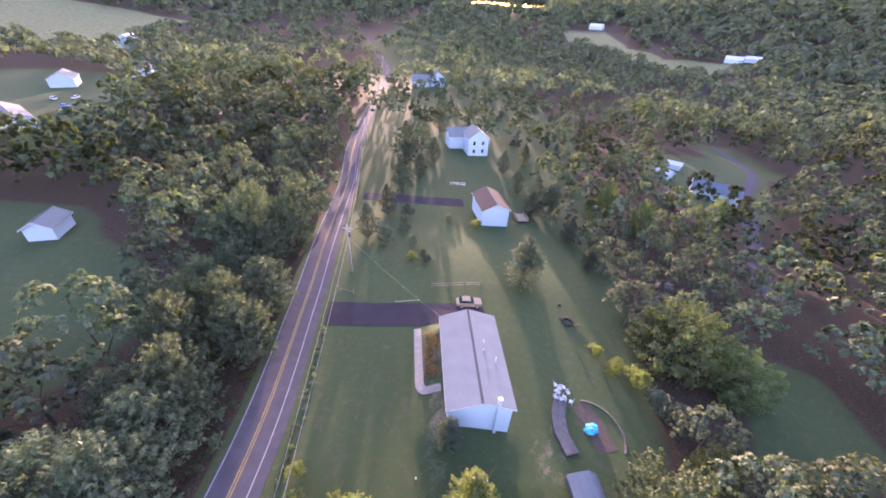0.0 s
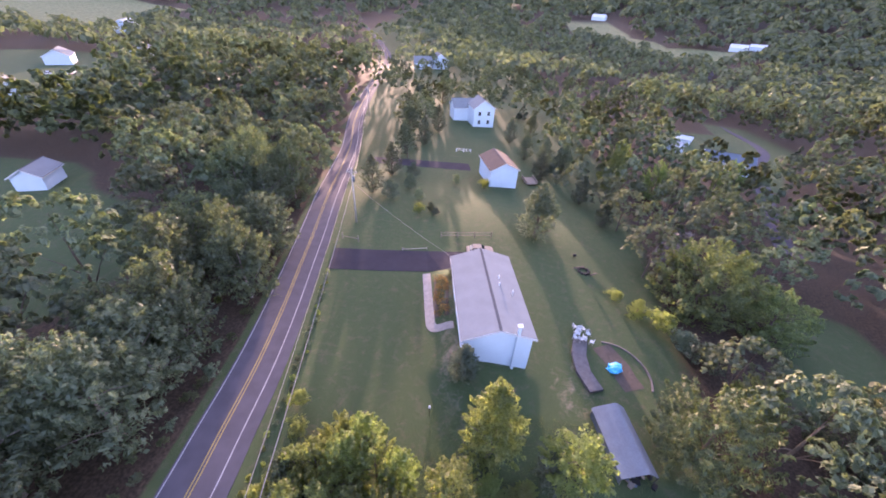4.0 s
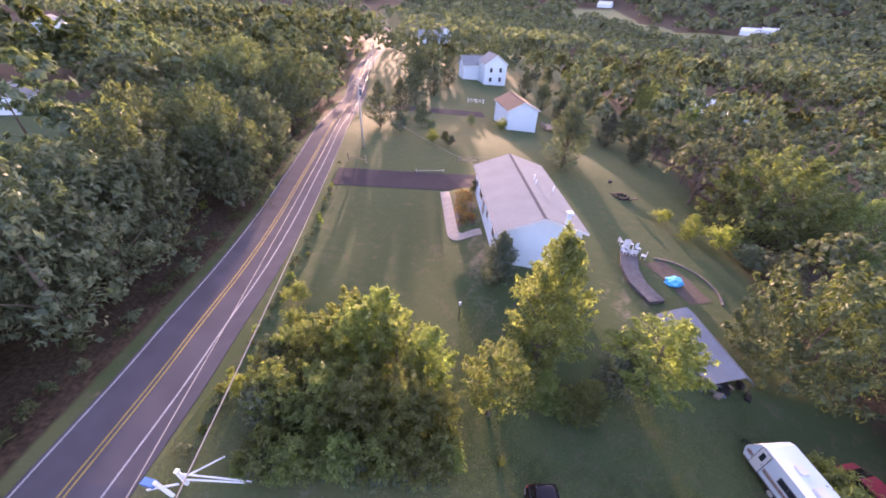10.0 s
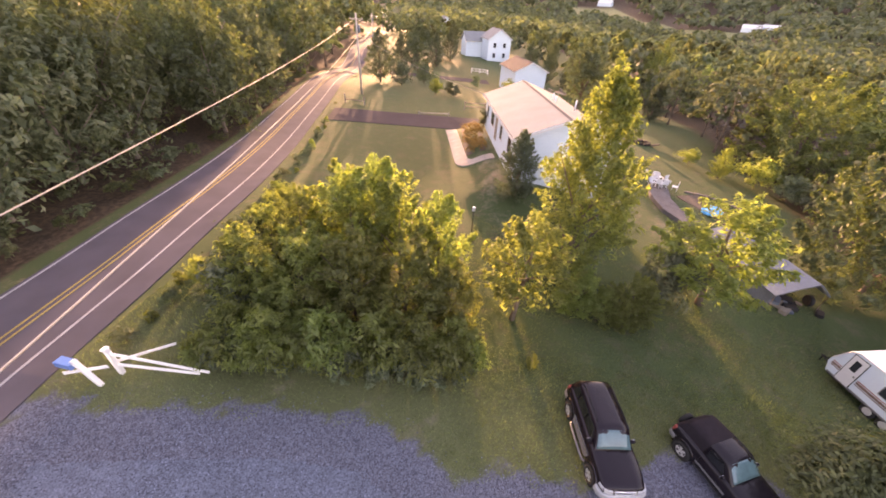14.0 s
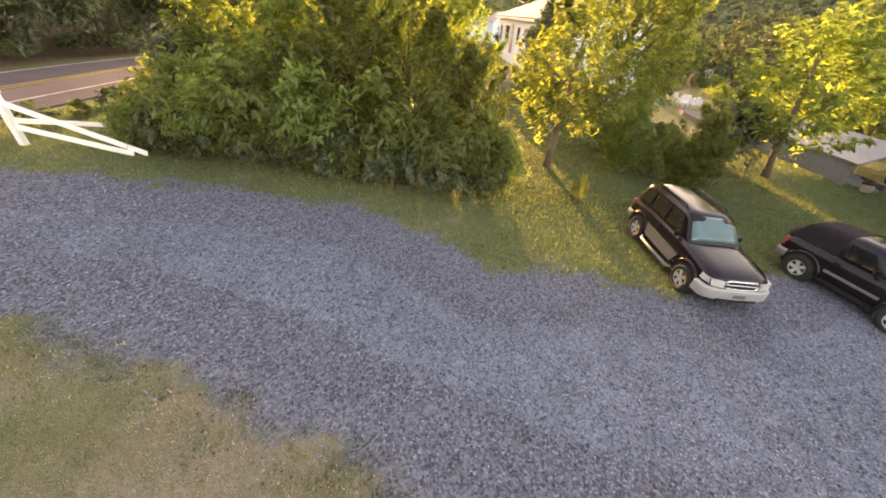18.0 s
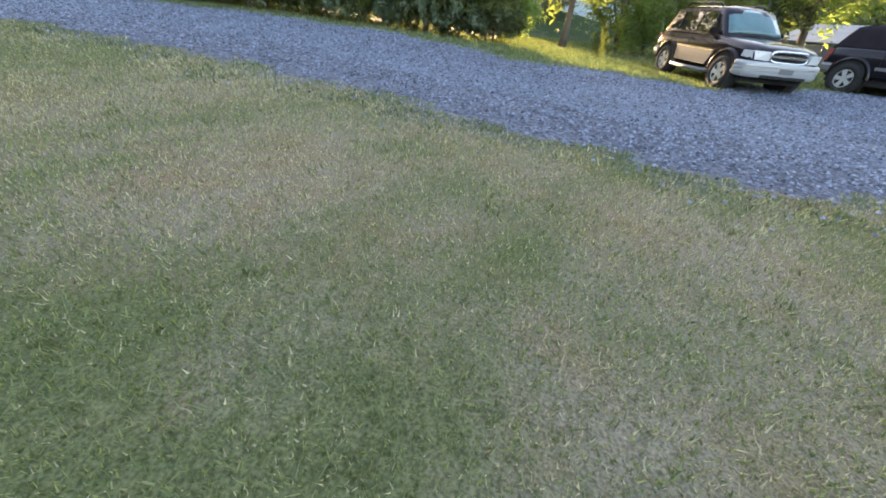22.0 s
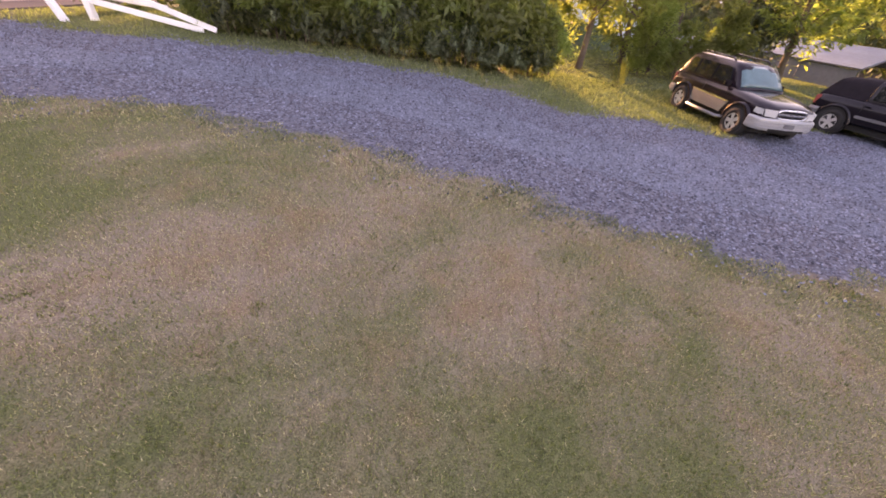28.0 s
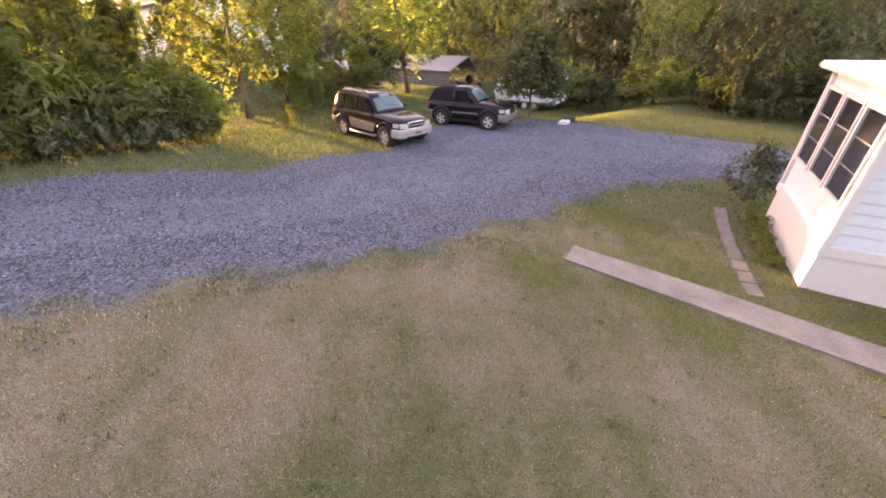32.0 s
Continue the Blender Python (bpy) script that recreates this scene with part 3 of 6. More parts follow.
def leaf_quads(rng, p, d, size, droop=0.25):
    """A pointed, folded leaf spray at each place: two triangles apart along a midrib."""
    n = len(p)
    big = np.broadcast_to(np.asarray(size, float) > 0.16, (n,))[:, None]
    nor = np.where(big, d * 0.95 + np.array([0, 0, 0.3]), d * 0.45 + np.array([0, 0, 0.55])) + rng.normal(size=(n, 3)) * np.where(big, 0.38, 0.5)
    nor /= np.linalg.norm(nor, axis=1)[:, None]
    t = np.cross(nor, np.cross(d + rng.normal(size=(n, 3)) * 0.7, nor))
    t /= np.linalg.norm(t, axis=1)[:, None] + 1e-9
    t[:, 2] -= droop
    b = np.cross(nor, t)
    s = (size * (0.55 + 0.9 * rng.random(n)))[:, None]
    wdt = np.where(s > 0.3, 0.58, 0.3) * s
    tip, root = p + t * s, p - t * s
    fold = nor * s * 0.18
    return np.stack([root, p + b * wdt + fold, tip, p - b * wdt + fold], 1).reshape(-1, 3)


def make_tree(name, seed, r, h, base, leaf, n, lmat, label, category="tree", shape="round", trunk=True, bark=None, lobes=26, lean=0.0, limbs=6):
    rng = np.random.default_rng(seed)
    tree = new(name)
    tree.empty_display_size = 0.3
    tagged(tree, label, category)
    bark = bark or M_BARK
    if trunk:
        rad = 0.014 * h
        bm = tube_bm([(0, 0, -0.3), (0.02 * h * lean, 0, base * 0.5), (lean * 0.06 * h, 0.01 * h, base + (h - base) * 0.3), (lean * 0.08 * h, 0, base + (h - base) * 0.75)],
                     [rad * 1.5, rad, rad * 0.75, rad * 0.2], 8)
        for i in range(limbs):
            a, z0 = i * 2.4 + rng.random(), base * (0.7 + 0.3 * rng.random()) + (h - base) * 0.42 * rng.random()
            ln = r * (0.5 + 0.35 * rng.random())
            s0 = Vector((0, 0, z0))
            e = Vector((math.cos(a) * ln, math.sin(a) * ln, z0 + (h - base) * (0.18 + 0.2 * rng.random())))
            tube_bm([s0, s0.lerp(e, 0.5) + Vector((0, 0, 0.06 * ln)), e], [rad * 0.4, rad * 0.25, rad * 0.08], 5, bm)
        part("trunk", bm, bark, tree)
    p, d = (crown_shoots if shape in ("fan", "spire", "column") else crown_points)(rng, r, h, base, lobes, n, shape)
    p[:, 0] += lean * 0.06 * h
    soup("crown", leaf_quads(rng, p, d, leaf), 4, lmat, tree)
    return tree


def plant(proto, x, y, s=1.0, rz=0.0, sz=None, label="", sink=0.0):
    m = Matrix.Translation((x, y, gz(x, y) - sink)) @ pose(0, 0, 0, 0, 0, rz) @ Matrix.Diagonal((s, s, sz or s, 1))
    ob = copy_thing(proto, m)
    if label:
        ob["label"] = label
    return ob


PROTOS = []


def proto(*a, **k):
    t = make_tree(*a, **k)
    PROTOS.append(t)
    return t


T_FOREST = [proto("tree", 10 + i, 4.9, 12.5, 1.2, 0.21, 8800, (L_SUMAC_SHADED, L_SUMAC_SHADED, L_FOREST, L_SUMAC_SHADED)[i], "tall broadleaf tree with layered grey-green leaf sprays", lobes=210, bark=M_PALEBARK, shape="fan") for i in range(4)]
T_BACK = [proto("tree", 15 + i, 5.0, 12.5, 1.0, 0.24, 4400, (L_FOREST, L_OLIVE, L_FOREST)[i], "broadleaf woodland tree with a dense green crown", lobes=30, limbs=4, shape="dome") for i in range(3)]
T_FINE = [proto("tree", 90 + i, 4.8, 12.5, .6, 0.17, 7500, (L_FOREST, L_MEADOW, L_BROWN)[i], "leafy tree in the dense wood edge behind the lawn", lobes=150, limbs=5, shape="fan") for i in range(3)]
T_MID = [proto("tree", 20 + i, 4.8, 11, 1.2, 0.5, 900, (L_FOREST, L_OLIVE, L_BROWN, L_FOREST)[i], "broadleaf woodland tree with a rounded crown", lobes=13 + i, limbs=3, shape="dome") for i in range(4)]
T_BRIGHT = [proto("tree", 30 + i, 2.0, 6.0, 0.1, 0.105, 8500, L_BRIGHT, "young broadleaf tree with bright yellow-green leaves", lobes=85, shape="fan") for i in range(2)]
T_SMALL = proto("tree", 36, 1.9, 6.0, 1.5, 0.1, 6500, L_BRIGHT, "small tree with a thin trunk and bright leaves", lobes=80, lean=1.0, shape="fan")
T_MAPLE = proto("tree", 43, 3.1, 12.2, 0.3, 0.13, 19000, L_BRIGHT, "tall young maple with a full bright green crown", lobes=230, shape="spire", limbs=12)
T_BIGROUND = [proto("tree", 50 + i, 5.0, 9.0, 0.3, 0.17, 13000, (L_MEADOW, L_BROWN)[i], ("broad sunlit maple with a rounded green crown", "broad olive-green tree with a dense low crown")[i], lobes=130, shape="fan") for i in range(2)]
T_SPRUCE = [proto("tree", 63 + i, 2.1, 8.5, 0.2, 0.15, 5200, (L_DARK, L_FOREST)[i], "dark evergreen tree with a pointed crown", shape="spire", lobes=190, limbs=8) for i in range(2)]
T_CONIFER = [proto("tree", 60 + i, 2.2, 8.5, 0.3, 0.34, 1600, (L_DARK, L_FOREST)[i], "dark evergreen tree with a pointed crown", shape="cone", lobes=34) for i in range(2)]
T_EVERGREEN = proto("shrub", 66, 1.45, 5.0, 0.0, 0.075, 13000, L_DARK, "dark evergreen shrub at the corner of the house", "shrub", shape="column", lobes=260)
T_BUSH = [proto("shrub", 70 + i, 1.0, 1.5, 0.04, 0.075, 2300, (L_FOREST, L_BRIGHT, L_BROWN, L_DARK)[i], ("leafy green shrub with an uneven outline", "bright yellow-green shrub in rough grass", "olive-brown shrub in rough grass", "dark green evergreen shrub with dense needles")[i], "shrub", lobes=20, limbs=4) for i in range(4)]
T_SHRUB = proto("shrub", 68, 1.55, 3.1, 0.02, 0.085, 10000, L_BROWN, "tall rounded shrub with pale dry leaves beside the gravel", "shrub", lobes=34)
T_WEED = [proto("shrub", 86 + i, 1.0, 1.2, 0.0, 0.1, 900, (L_FOREST, L_BRIGHT)[i], "low leafy weeds at the foot of the hedge", "shrub", lobes=14, limbs=2) for i in range(2)]
T_TUFT = [proto("shrub", 76 + i, 1.0, 1.3, 0.02, 0.15, 500, (L_FOREST, L_BRIGHT, L_BROWN)[i], ("low green weed clump on the verge", "low yellow-green weed clump on the verge", "low brown weed clump on the verge")[i], "shrub", lobes=12, limbs=2) for i in range(3)]
T_GREY = proto("tree", 80, 3.0, 6.0, 0.6, 0.3, 900, L_GREY, "leafless grey thicket of twigs", lobes=20, limbs=14)

rng = random.Random(7)

# trees and shrubs in front of the house
for x, y, r, h, k in ((-13.2, 2.0, 1.9, 4.5, 0), (-11.2, 2.0, 2.0, 4.9, 1), (-9.0, 2.0, 2.2, 5.2, 0), (-6.9, 2.5, 2.1, 5.4, 1), (-5.0, 2.8, 1.5, 4.2, 0), (-12.3, 4.8, 2.0, 5.3, 1),
                      (-10.0, 5.2, 2.3, 6.4, 0), (-7.8, 5.4, 2.3, 6.6, 1), (-5.9, 5.2, 1.8, 6.0, 0), (-14.0, 4.6, 1.6, 4.0, 1), (-9.2, 7.0, 2.1, 6.4, 0), (-11.2, 7.0, 1.9, 5.9, 1)):
    plant(T_BRIGHT[k], x, y, r / 2, rng.random() * 360, h / 6, "dense leafy sapling in the overgrown hedge by the gravel")
for x, y, s, k in ((-12.9, -0.2, 1.3, 1), (-11.2, -0.6, 1.5, 1), (-9.4, -0.1, 1.5, 1), (-7.6, 0.2, 1.6, 1), (-6.0, 0.6, 1.5, 1), (-4.6, 1.3, 1.3, 1), (-14.0, 1.6, 1.6, 0), (-14.6, 4.4, 1.7, 2), (-13.4, 6.4, 1.4, 2),
                   (-15.4, 7.6, 1.1, 1), (-16.2, 2.6, .9, 1), (-16.6, 10.5, 1.0, 1)):
    plant(T_BUSH[k], x, y, s, rng.random() * 360, s * 1.1)
plant(T_SMALL, -2.1, 4.4, 1.3, 40, 1.02, "small tree with a thin trunk and sunlit yellow-green leaves")
plant(T_MAPLE, 1.0, 8.8, 1.0, 0, 1.0)
plant(T_BRIGHT[1], 3.6, 5.6, .75, 10, .55, "leafy sucker growth at the foot of the maple")
plant(T_BRIGHT[0], 1.3, 5.9, .7, 80, .5, "leafy sucker growth at the foot of the maple")
for i in range(19):
    t = i / 18
    k = rng.choice((1, 1, 1, 2))
    plant(T_BUSH[k], -13.6 + 9.6 * t + rng.uniform(-.2, .2), -1.0 + 1.9 * t + rng.uniform(-.35, .35), rng.uniform(.75, 1.15), rng.random() * 360, rng.uniform(.8, 1.35))
for x, y, r, h in ((2.2, 5.4, 1.0, 2.4), (3.4, 5.2, .9, 2.0), (.9, 5.9, .9, 2.2), (4.2, 6.2, 1.1, 2.8)):
    plant(T_BRIGHT[0], x, y, r / 2, x * 70, h / 6, "leafy sucker growth at the foot of the maple")
plant(T_BRIGHT[1], -1.3, 1.7, .14, 20, .17, "knee-high sunlit sapling in the grass")
plant(T_BUSH[3], 6.4, 8.4, 2.0, 10)
plant(T_SMALL, 8.6, 8.4, 1.75, 200, 1.18, "small leaning tree with bright green leaves beside the shed")
plant(T_BIGROUND[1], 20.5, 12.5, 1.1, 0, 1.15)
plant(T_BIGROUND[1], 27, 5.5, .9, 120)
plant(T_BIGROUND[0], 27.8, 18.2, .62, 15, .75, "young yellow-green tree among olive shrubs")
plant(T_BIGROUND[1], 35.5, 15.5, .8, 75, .75)
plant(T_BIGROUND[1], 43, 12.5, .9, 200, .8)
plant(T_BUSH[0], 26.5, 25.2, 2.6, 40, 2.0)
plant(T_BUSH[0], 25.2, 27.6, 2.0, 10, 1.6)
plant(T_BIGROUND[0], 30.5, 36.5, 1.6, 20, 1.28)
plant(T_BIGROUND[0], 37.5, 32, 1.1, 190, 1.0)
plant(T_BRIGHT[0], 20.5, 31.5, .75, 50, 0.6)
plant(T_BUSH[1], 23.4, 30, 2.0, 20)
plant(T_BUSH[1], 18.6, 34.6, 1.2, 20)
plant(T_SPRUCE[1], 8.0, 48.5, 2.0, 0, 1.3, "grey-green pine with a broad soft crown")
plant(T_GREY, 28, 44, 1.0, 0)
plant(T_GREY, 33, 49, .9, 60)
plant(T_EVERGREEN, -1.8, 16.2, 1.15, 0, 1.02)
plant(T_BUSH[3], -4.9, 31.0, .9, 0, 1.1, "dark evergreen shrub by the house wall")
plant(T_BUSH[3], 5.5, -11.1, .78, 0, .95, "dark spiky shrub beside the mobile home")
plant(T_SHRUB, 8.1, -2.0, 1.25, 0, 1.15)
for x, y, r in ((4.3, -11.55, .3), (4.0, -11.75, .36), (3.6, -11.9, .3), (3.2, -12.1, .34), (2.8, -12.25, .26), (2.45, -12.45, .24), (4.7, -11.4, .34)):
    plant(T_WEED[1], x, y, r, x * 90, r * .7, "low leafy plants along the mobile home's skirting")
for i in range(44):
    t = i / 43
    plant(T_WEED[rng.choice((0, 1))], -14.0 + 10.0 * t + rng.uniform(-.2, .2), -1.35 + 1.9 * t + rng.uniform(-.4, .3), rng.uniform(.4, .75), rng.random() * 360, rng.uniform(.45, 1.0))
for i in range(34):
    y = -1 + i * 1.15
    x = float(road_x(y)) + 3.4 + rng.random() * 0.8
    if abs(y - 33.5) > 3:
        plant(T_TUFT[rng.choice((0, 1, 1, 2))], x, y, .25 + .3 * rng.random(), rng.random() * 360)
# beds and shrubs near the second house
for x, y, s, k in ((-17, 62, 1.8, 0), (-14, 56, 1.3, 0), (-11, 52, 1.0, 2), (-13, 50, 1.2, 1), (-10, 50.5, .9, 3), (-8, 70, 1.2, 0), (-1.5, 69, 1.4, 1), (-18, 70, 2, 3), (-19.5, 55, 2.0, 3)):
    plant(T_BUSH[k], x, y, s, rng.random() * 360, s * 1.2)
plant(T_SPRUCE[0], -23.6, 57, 1.3, 0, 1.0, "blue-grey spruce by the road")
for x, y, s in ((-27.5, 108, 1.0), (-23, 114, .9), (-25.5, 101, .85), (-22.5, 84, .7), (-25.5, 120, .95)):
    plant(T_BACK[0], x, y, s, rng.random() * 360, s * .95, "tall roadside tree beyond the far driveway")
for x, y, s, k in ((-23, 70, 1.0, 0), (-24, 88, 1.1, 1), (-20, 96, 1.0, 0), (12, 82, 1.0, 0), (18, 86, 1.2, 1), (14, 92, 1.1, 0), (9, 96, 1.0, 1), (-18, 110, 1.1, 0), (20, 70, .9, 0), (25, 64, .9, 1), (22, 58, .8, 0),
                   (-26, 104, 1.2, 1), (-30, 122, 1.2, 0), (-22, 150, 1.2, 1), (5, 110, 1.0, 0), (12, 118, 1.1, 1)):
    plant(T_SPRUCE[k], x, y, s * 1.2, rng.random() * 360, s)
plant(T_BIGROUND[0], 31, 86, .9, 0, 1.5, "tall sunlit yellow-green tree")
plant(T_BIGROUND[0], 40, 82, .8, 70, 1.2, "tall sunlit yellow-green tree")
plant(T_BIGROUND[0], 60, 88, .8, 90, 1.4, "tall pale green tree in front of the valley house")

# woods on the near side of the lane across the road
placed = []


def free(x, y, gap):
    for a, b in placed:
        if (a - x) ** 2 + (b - y) ** 2 < gap * gap:
            return False
    placed.append((x, y))
    return True


def wood(n, xr, yr, gap, protos, lo, hi, ok, group):
    for _ in range(n):
        x, y = rng.uniform(*xr), rng.uniform(*yr)
        if ok(x, y) and free(x, y, gap):
            s = rng.uniform(lo, hi)
            plant(rng.choice(protos), x, y, s, rng.random() * 360, s * rng.uniform(.85, 1.15))["group"] = group


def wood_stuff(name, label, n, xr, yr, gap, protos, lo, hi, ok):
    """Trees too far or too many to tell apart, joined into one sheet of leaves for each kind."""
    heap = {}
    for _ in range(n):
        x, y = rng.uniform(*xr), rng.uniform(*yr)
        if ok(x, y) and free(x, y, gap):
            t, sc, a = rng.choice(protos), rng.uniform(lo, hi), rng.random() * 6.28
            me = [c for c in t.children if c.name.startswith("crown")][0].data
            co = np.empty(len(me.vertices) * 3, np.float32)
            me.vertices.foreach_get("co", co)
            co = co.reshape(-1, 3) * (sc, sc, sc * rng.uniform(.85, 1.15))
            q = np.stack([co[:, 0] * math.cos(a) - co[:, 1] * math.sin(a) + x, co[:, 0] * math.sin(a) + co[:, 1] * math.cos(a) + y, co[:, 2] + gz(x, y)], 1)
            heap.setdefault((me.materials[0], rng.randrange(3)), []).append(q)
    for (mt, _), qs in heap.items():
        tagged(soup(name, np.concatenate(qs), 4, mt), label, "woods", kind="stuff")


def left_ok(x, y):
    return x < road_x(y) - 4.8 - 2.8 * float(smooth(14, 4, y)) and inside(LEFT_LAWN, x, y) < -2.6 and inside(FAR_YARD, x, y) < -4


for i in range(52):
    y = -12 + i * 1.4
    plant(T_TUFT[rng.choice((0, 0, 2, 2, 1))], float(road_x(y)) - 4.2 - rng.random() ** 2 * 5.0, y, rng.uniform(.4, 1.1), rng.random() * 360, rng.uniform(.4, .9), "leafy undergrowth on the shaded bank")
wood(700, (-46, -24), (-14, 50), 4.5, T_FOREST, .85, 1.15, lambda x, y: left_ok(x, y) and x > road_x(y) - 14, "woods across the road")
wood(700, (-62, -24), (-30, 64), 5.0, T_BACK, .9, 1.2, left_ok, "woods across the road")
wood(260, (-80, -30), (62, 110), 5.6, T_BACK + T_MID, .85, 1.2, left_ok, "woods across the road")
wood_stuff("left_woods", "dense broadleaf woods beyond the road", 800, (-120, -30), (45, 140), 7.0, T_MID, 1.0, 1.4, left_ok)
wood_stuff("far_left_woods", "dense broadleaf woods beyond the road", 600, (-190, -50), (60, 240), 8.2, T_MID, 1.05, 1.5, lambda x, y: x < road_x(y) - 5 and inside(FAR_YARD, x, y) < -2)
HOUSES = [(2, 77, 9), (-6, 128, 13), (78, 122, 9), (67, 135, 6), (40, 82, 5), (31, 86, 5), (60, 88, 4), (15, 22, 12)]


def right_ok(x, y):
    if any(math.hypot(x - a, y - b) < r for a, b, r in HOUSES):
        return False
    lane = min(math.hypot(x - a, y - b) for a, b in ((60, 60), (78, 95), (95, 130), (108, 148), (117, 165), (122, 200), (128, 222), (135, 246), (150, 280)))
    return lane > 7 and field_mask(x, y) < 0.3 and inside(SIDE_GAP, x, y) < -1.5 and inside(VALE_YARD, x, y) < -1.5


wood(420, (24, 52), (2, 75), 7.0, T_BACK, .8, 1.15, lambda x, y: right_ok(x, y) and x < 52 and x > 24 - .05 * y and math.hypot(x - 31, y - 34) > 8.5 and math.hypot(x - 37.5, y - 32) > 7, "woods by the house")
wood_stuff("side_woods", "broadleaf woods beside the house", 200, (52, 78), (0, 68), 6.2, T_MID, .75, 1.05, right_ok)
wood_stuff("valley_woods", "woods with mixed crowns in the valley", 520, (14, 130), (66, 150), 7.6, T_MID + T_CONIFER[:1], .9, 1.25, lambda x, y: right_ok(x, y) and x > 16)
wood_stuff("hillside_woods", "dense broadleaf woods on the hillside", 620, (75, 230), (0, 260), 8.8, T_MID, 1.05, 1.5, lambda x, y: right_ok(x, y) and x > 70)
wood_stuff("far_woods", "scattered woods beyond the white house", 380, (-70, 80), (140, 262), 7.5, T_MID + T_CONIFER, .7, 1.0, lambda x, y: right_ok(x, y) and x > road_x(y) + 4.6)
# tree line behind the lawn and the camper
plant(T_BIGROUND[1], 18.8, -7.3, .6, 30, .6, "low spreading dark tree at the edge of the lawn")
placed.append((18.8, -7.3))
wood(300, (19, 48), (-34, 4), 4.4, T_FINE, .6, .9, lambda x, y: x > 22 + .25 * max(0, -y - 8) and (x > 24 or y > -14), "trees behind the lawn")
for i in range(26):
    a = i / 25
    plant(T_BUSH[rng.choice((0, 1, 1, 2))], 17.5 + 5 * a + rng.uniform(-1, 1), 4 - 30 * a, rng.uniform(1.0, 2.0), rng.random() * 360)
# behind the camera
wood_stuff("rear_woods", "woods behind the mobile home", 160, (-60, 40), (-80, -45), 8.0, T_MID, .8, 1.1, lambda x, y: abs(x - road_x(y)) > 9)

# distant canopy
FAR = np.random.default_rng(3)
pts = []
for n, xr, yr in ((5200, (-900, 900), (200, 1500)), (2600, (-1700, 1900), (900, 2800)), (1800, (200, 900), (-200, 400)), (900, (-800, -180), (0, 420)), (900, (-60, 420), (230, 600))):
    x, y = FAR.uniform(*xr, n), FAR.uniform(*yr, n)
    far = np.hypot(x, y)
    good = (field_mask(x, y) < 0.4) & (far > 190) & (np.abs(x - road_x(y)) > 10) & (inside(FAR_YARD, x, y) < 2)
    good &= ~((x < 75) & (y < 262) & (x > -60)) & ~((x > 75) & (x < 232) & (y < 262)) & ~((x < -50) & (x > -192) & (y < 242)) & ~((np.abs(x - 313) < 22) & (np.abs(y - 568) < 22))
    pts.append(np.stack([x[good], y[good]], 1))
pts = np.concatenate(pts)
base = np.stack([pts[:, 0], pts[:, 1], ground_z(pts[:, 0], pts[:, 1])], 1)
per = 22
dirs = FAR.normal(size=(len(base), per, 3))
dirs /= np.linalg.norm(dirs, axis=2)[..., None]
dirs[..., 2] = np.abs(dirs[..., 2])
size = FAR.uniform(4.5, 8.0, len(base)) * np.clip(np.hypot(base[:, 0], base[:, 1]) / 700, 1, 2.6)
bumps = 0.75 + 0.35 * FAR.random((len(base), per))
centre = base + np.stack([0 * size, 0 * size, size * 0.95], 1)
p = centre[:, None, :] + dirs * (size[:, None] * bumps)[..., None]
far_woods = soup("distant_woods", leaf_quads(FAR, p.reshape(-1, 3), dirs.reshape(-1, 3), 2.3 * np.repeat(np.clip(np.hypot(base[:, 0], base[:, 1]) / 500, .8, 2.6), per)), 4, L_FOREST)
tagged(far_woods, "distant wooded hills with rounded green crowns", "woods", kind="stuff")

for t in PROTOS:
    for o in list(t.children_recursive) + [t]:
        bpy.data.objects.remove(o)

# ---- houses ----
def window(parent, x, y, z, w, h, face, depth=0.05, panes=(1, 2)):
    """A framed window on a wall whose outside looks along face ('x', '-x', 'y', '-y')."""
    ax, sgn = face[-1], -1 if face[0] == "-" else 1
    win = new("window")
    win.parent = parent
    rot = {"-y": 0, "y": 180, "x": 90, "-x": -90}[face]
    win.matrix_basis = pose(x, y, z, 0, 0, rot)
    f = 0.06
    bm = bmesh.new()
    for a in ((-w / 2, -f - 0.0, 0, w / 2, 0.02, f), (-w / 2, -f, h - f, w / 2, 0.02, h), (-w / 2, -f, f, -w / 2 + f, 0.02, h - f), (w / 2 - f, -f, f, w / 2, 0.02, h - f)):
        b2 = box_bm(*a)
        me = bpy.data.meshes.new("t")
        b2.to_mesh(me)
        b2.free()
        bm.from_mesh(me)
        bpy.data.meshes.remove(me)
    part("frame", bm, M_TRIM, win)
    nx, nz = panes
    for i in range(nx):
        for j in range(nz):
            pw, ph = (w - 2 * f) / nx, (h - 2 * f) / nz
            box("pane", -w / 2 + f + i * pw + 0.015, -0.03, f + j * ph + 0.015, -w / 2 + f + (i + 1) * pw - 0.015, 0.015, f + (j + 1) * ph - 0.015, M_GLASSDARK, win)
    return win


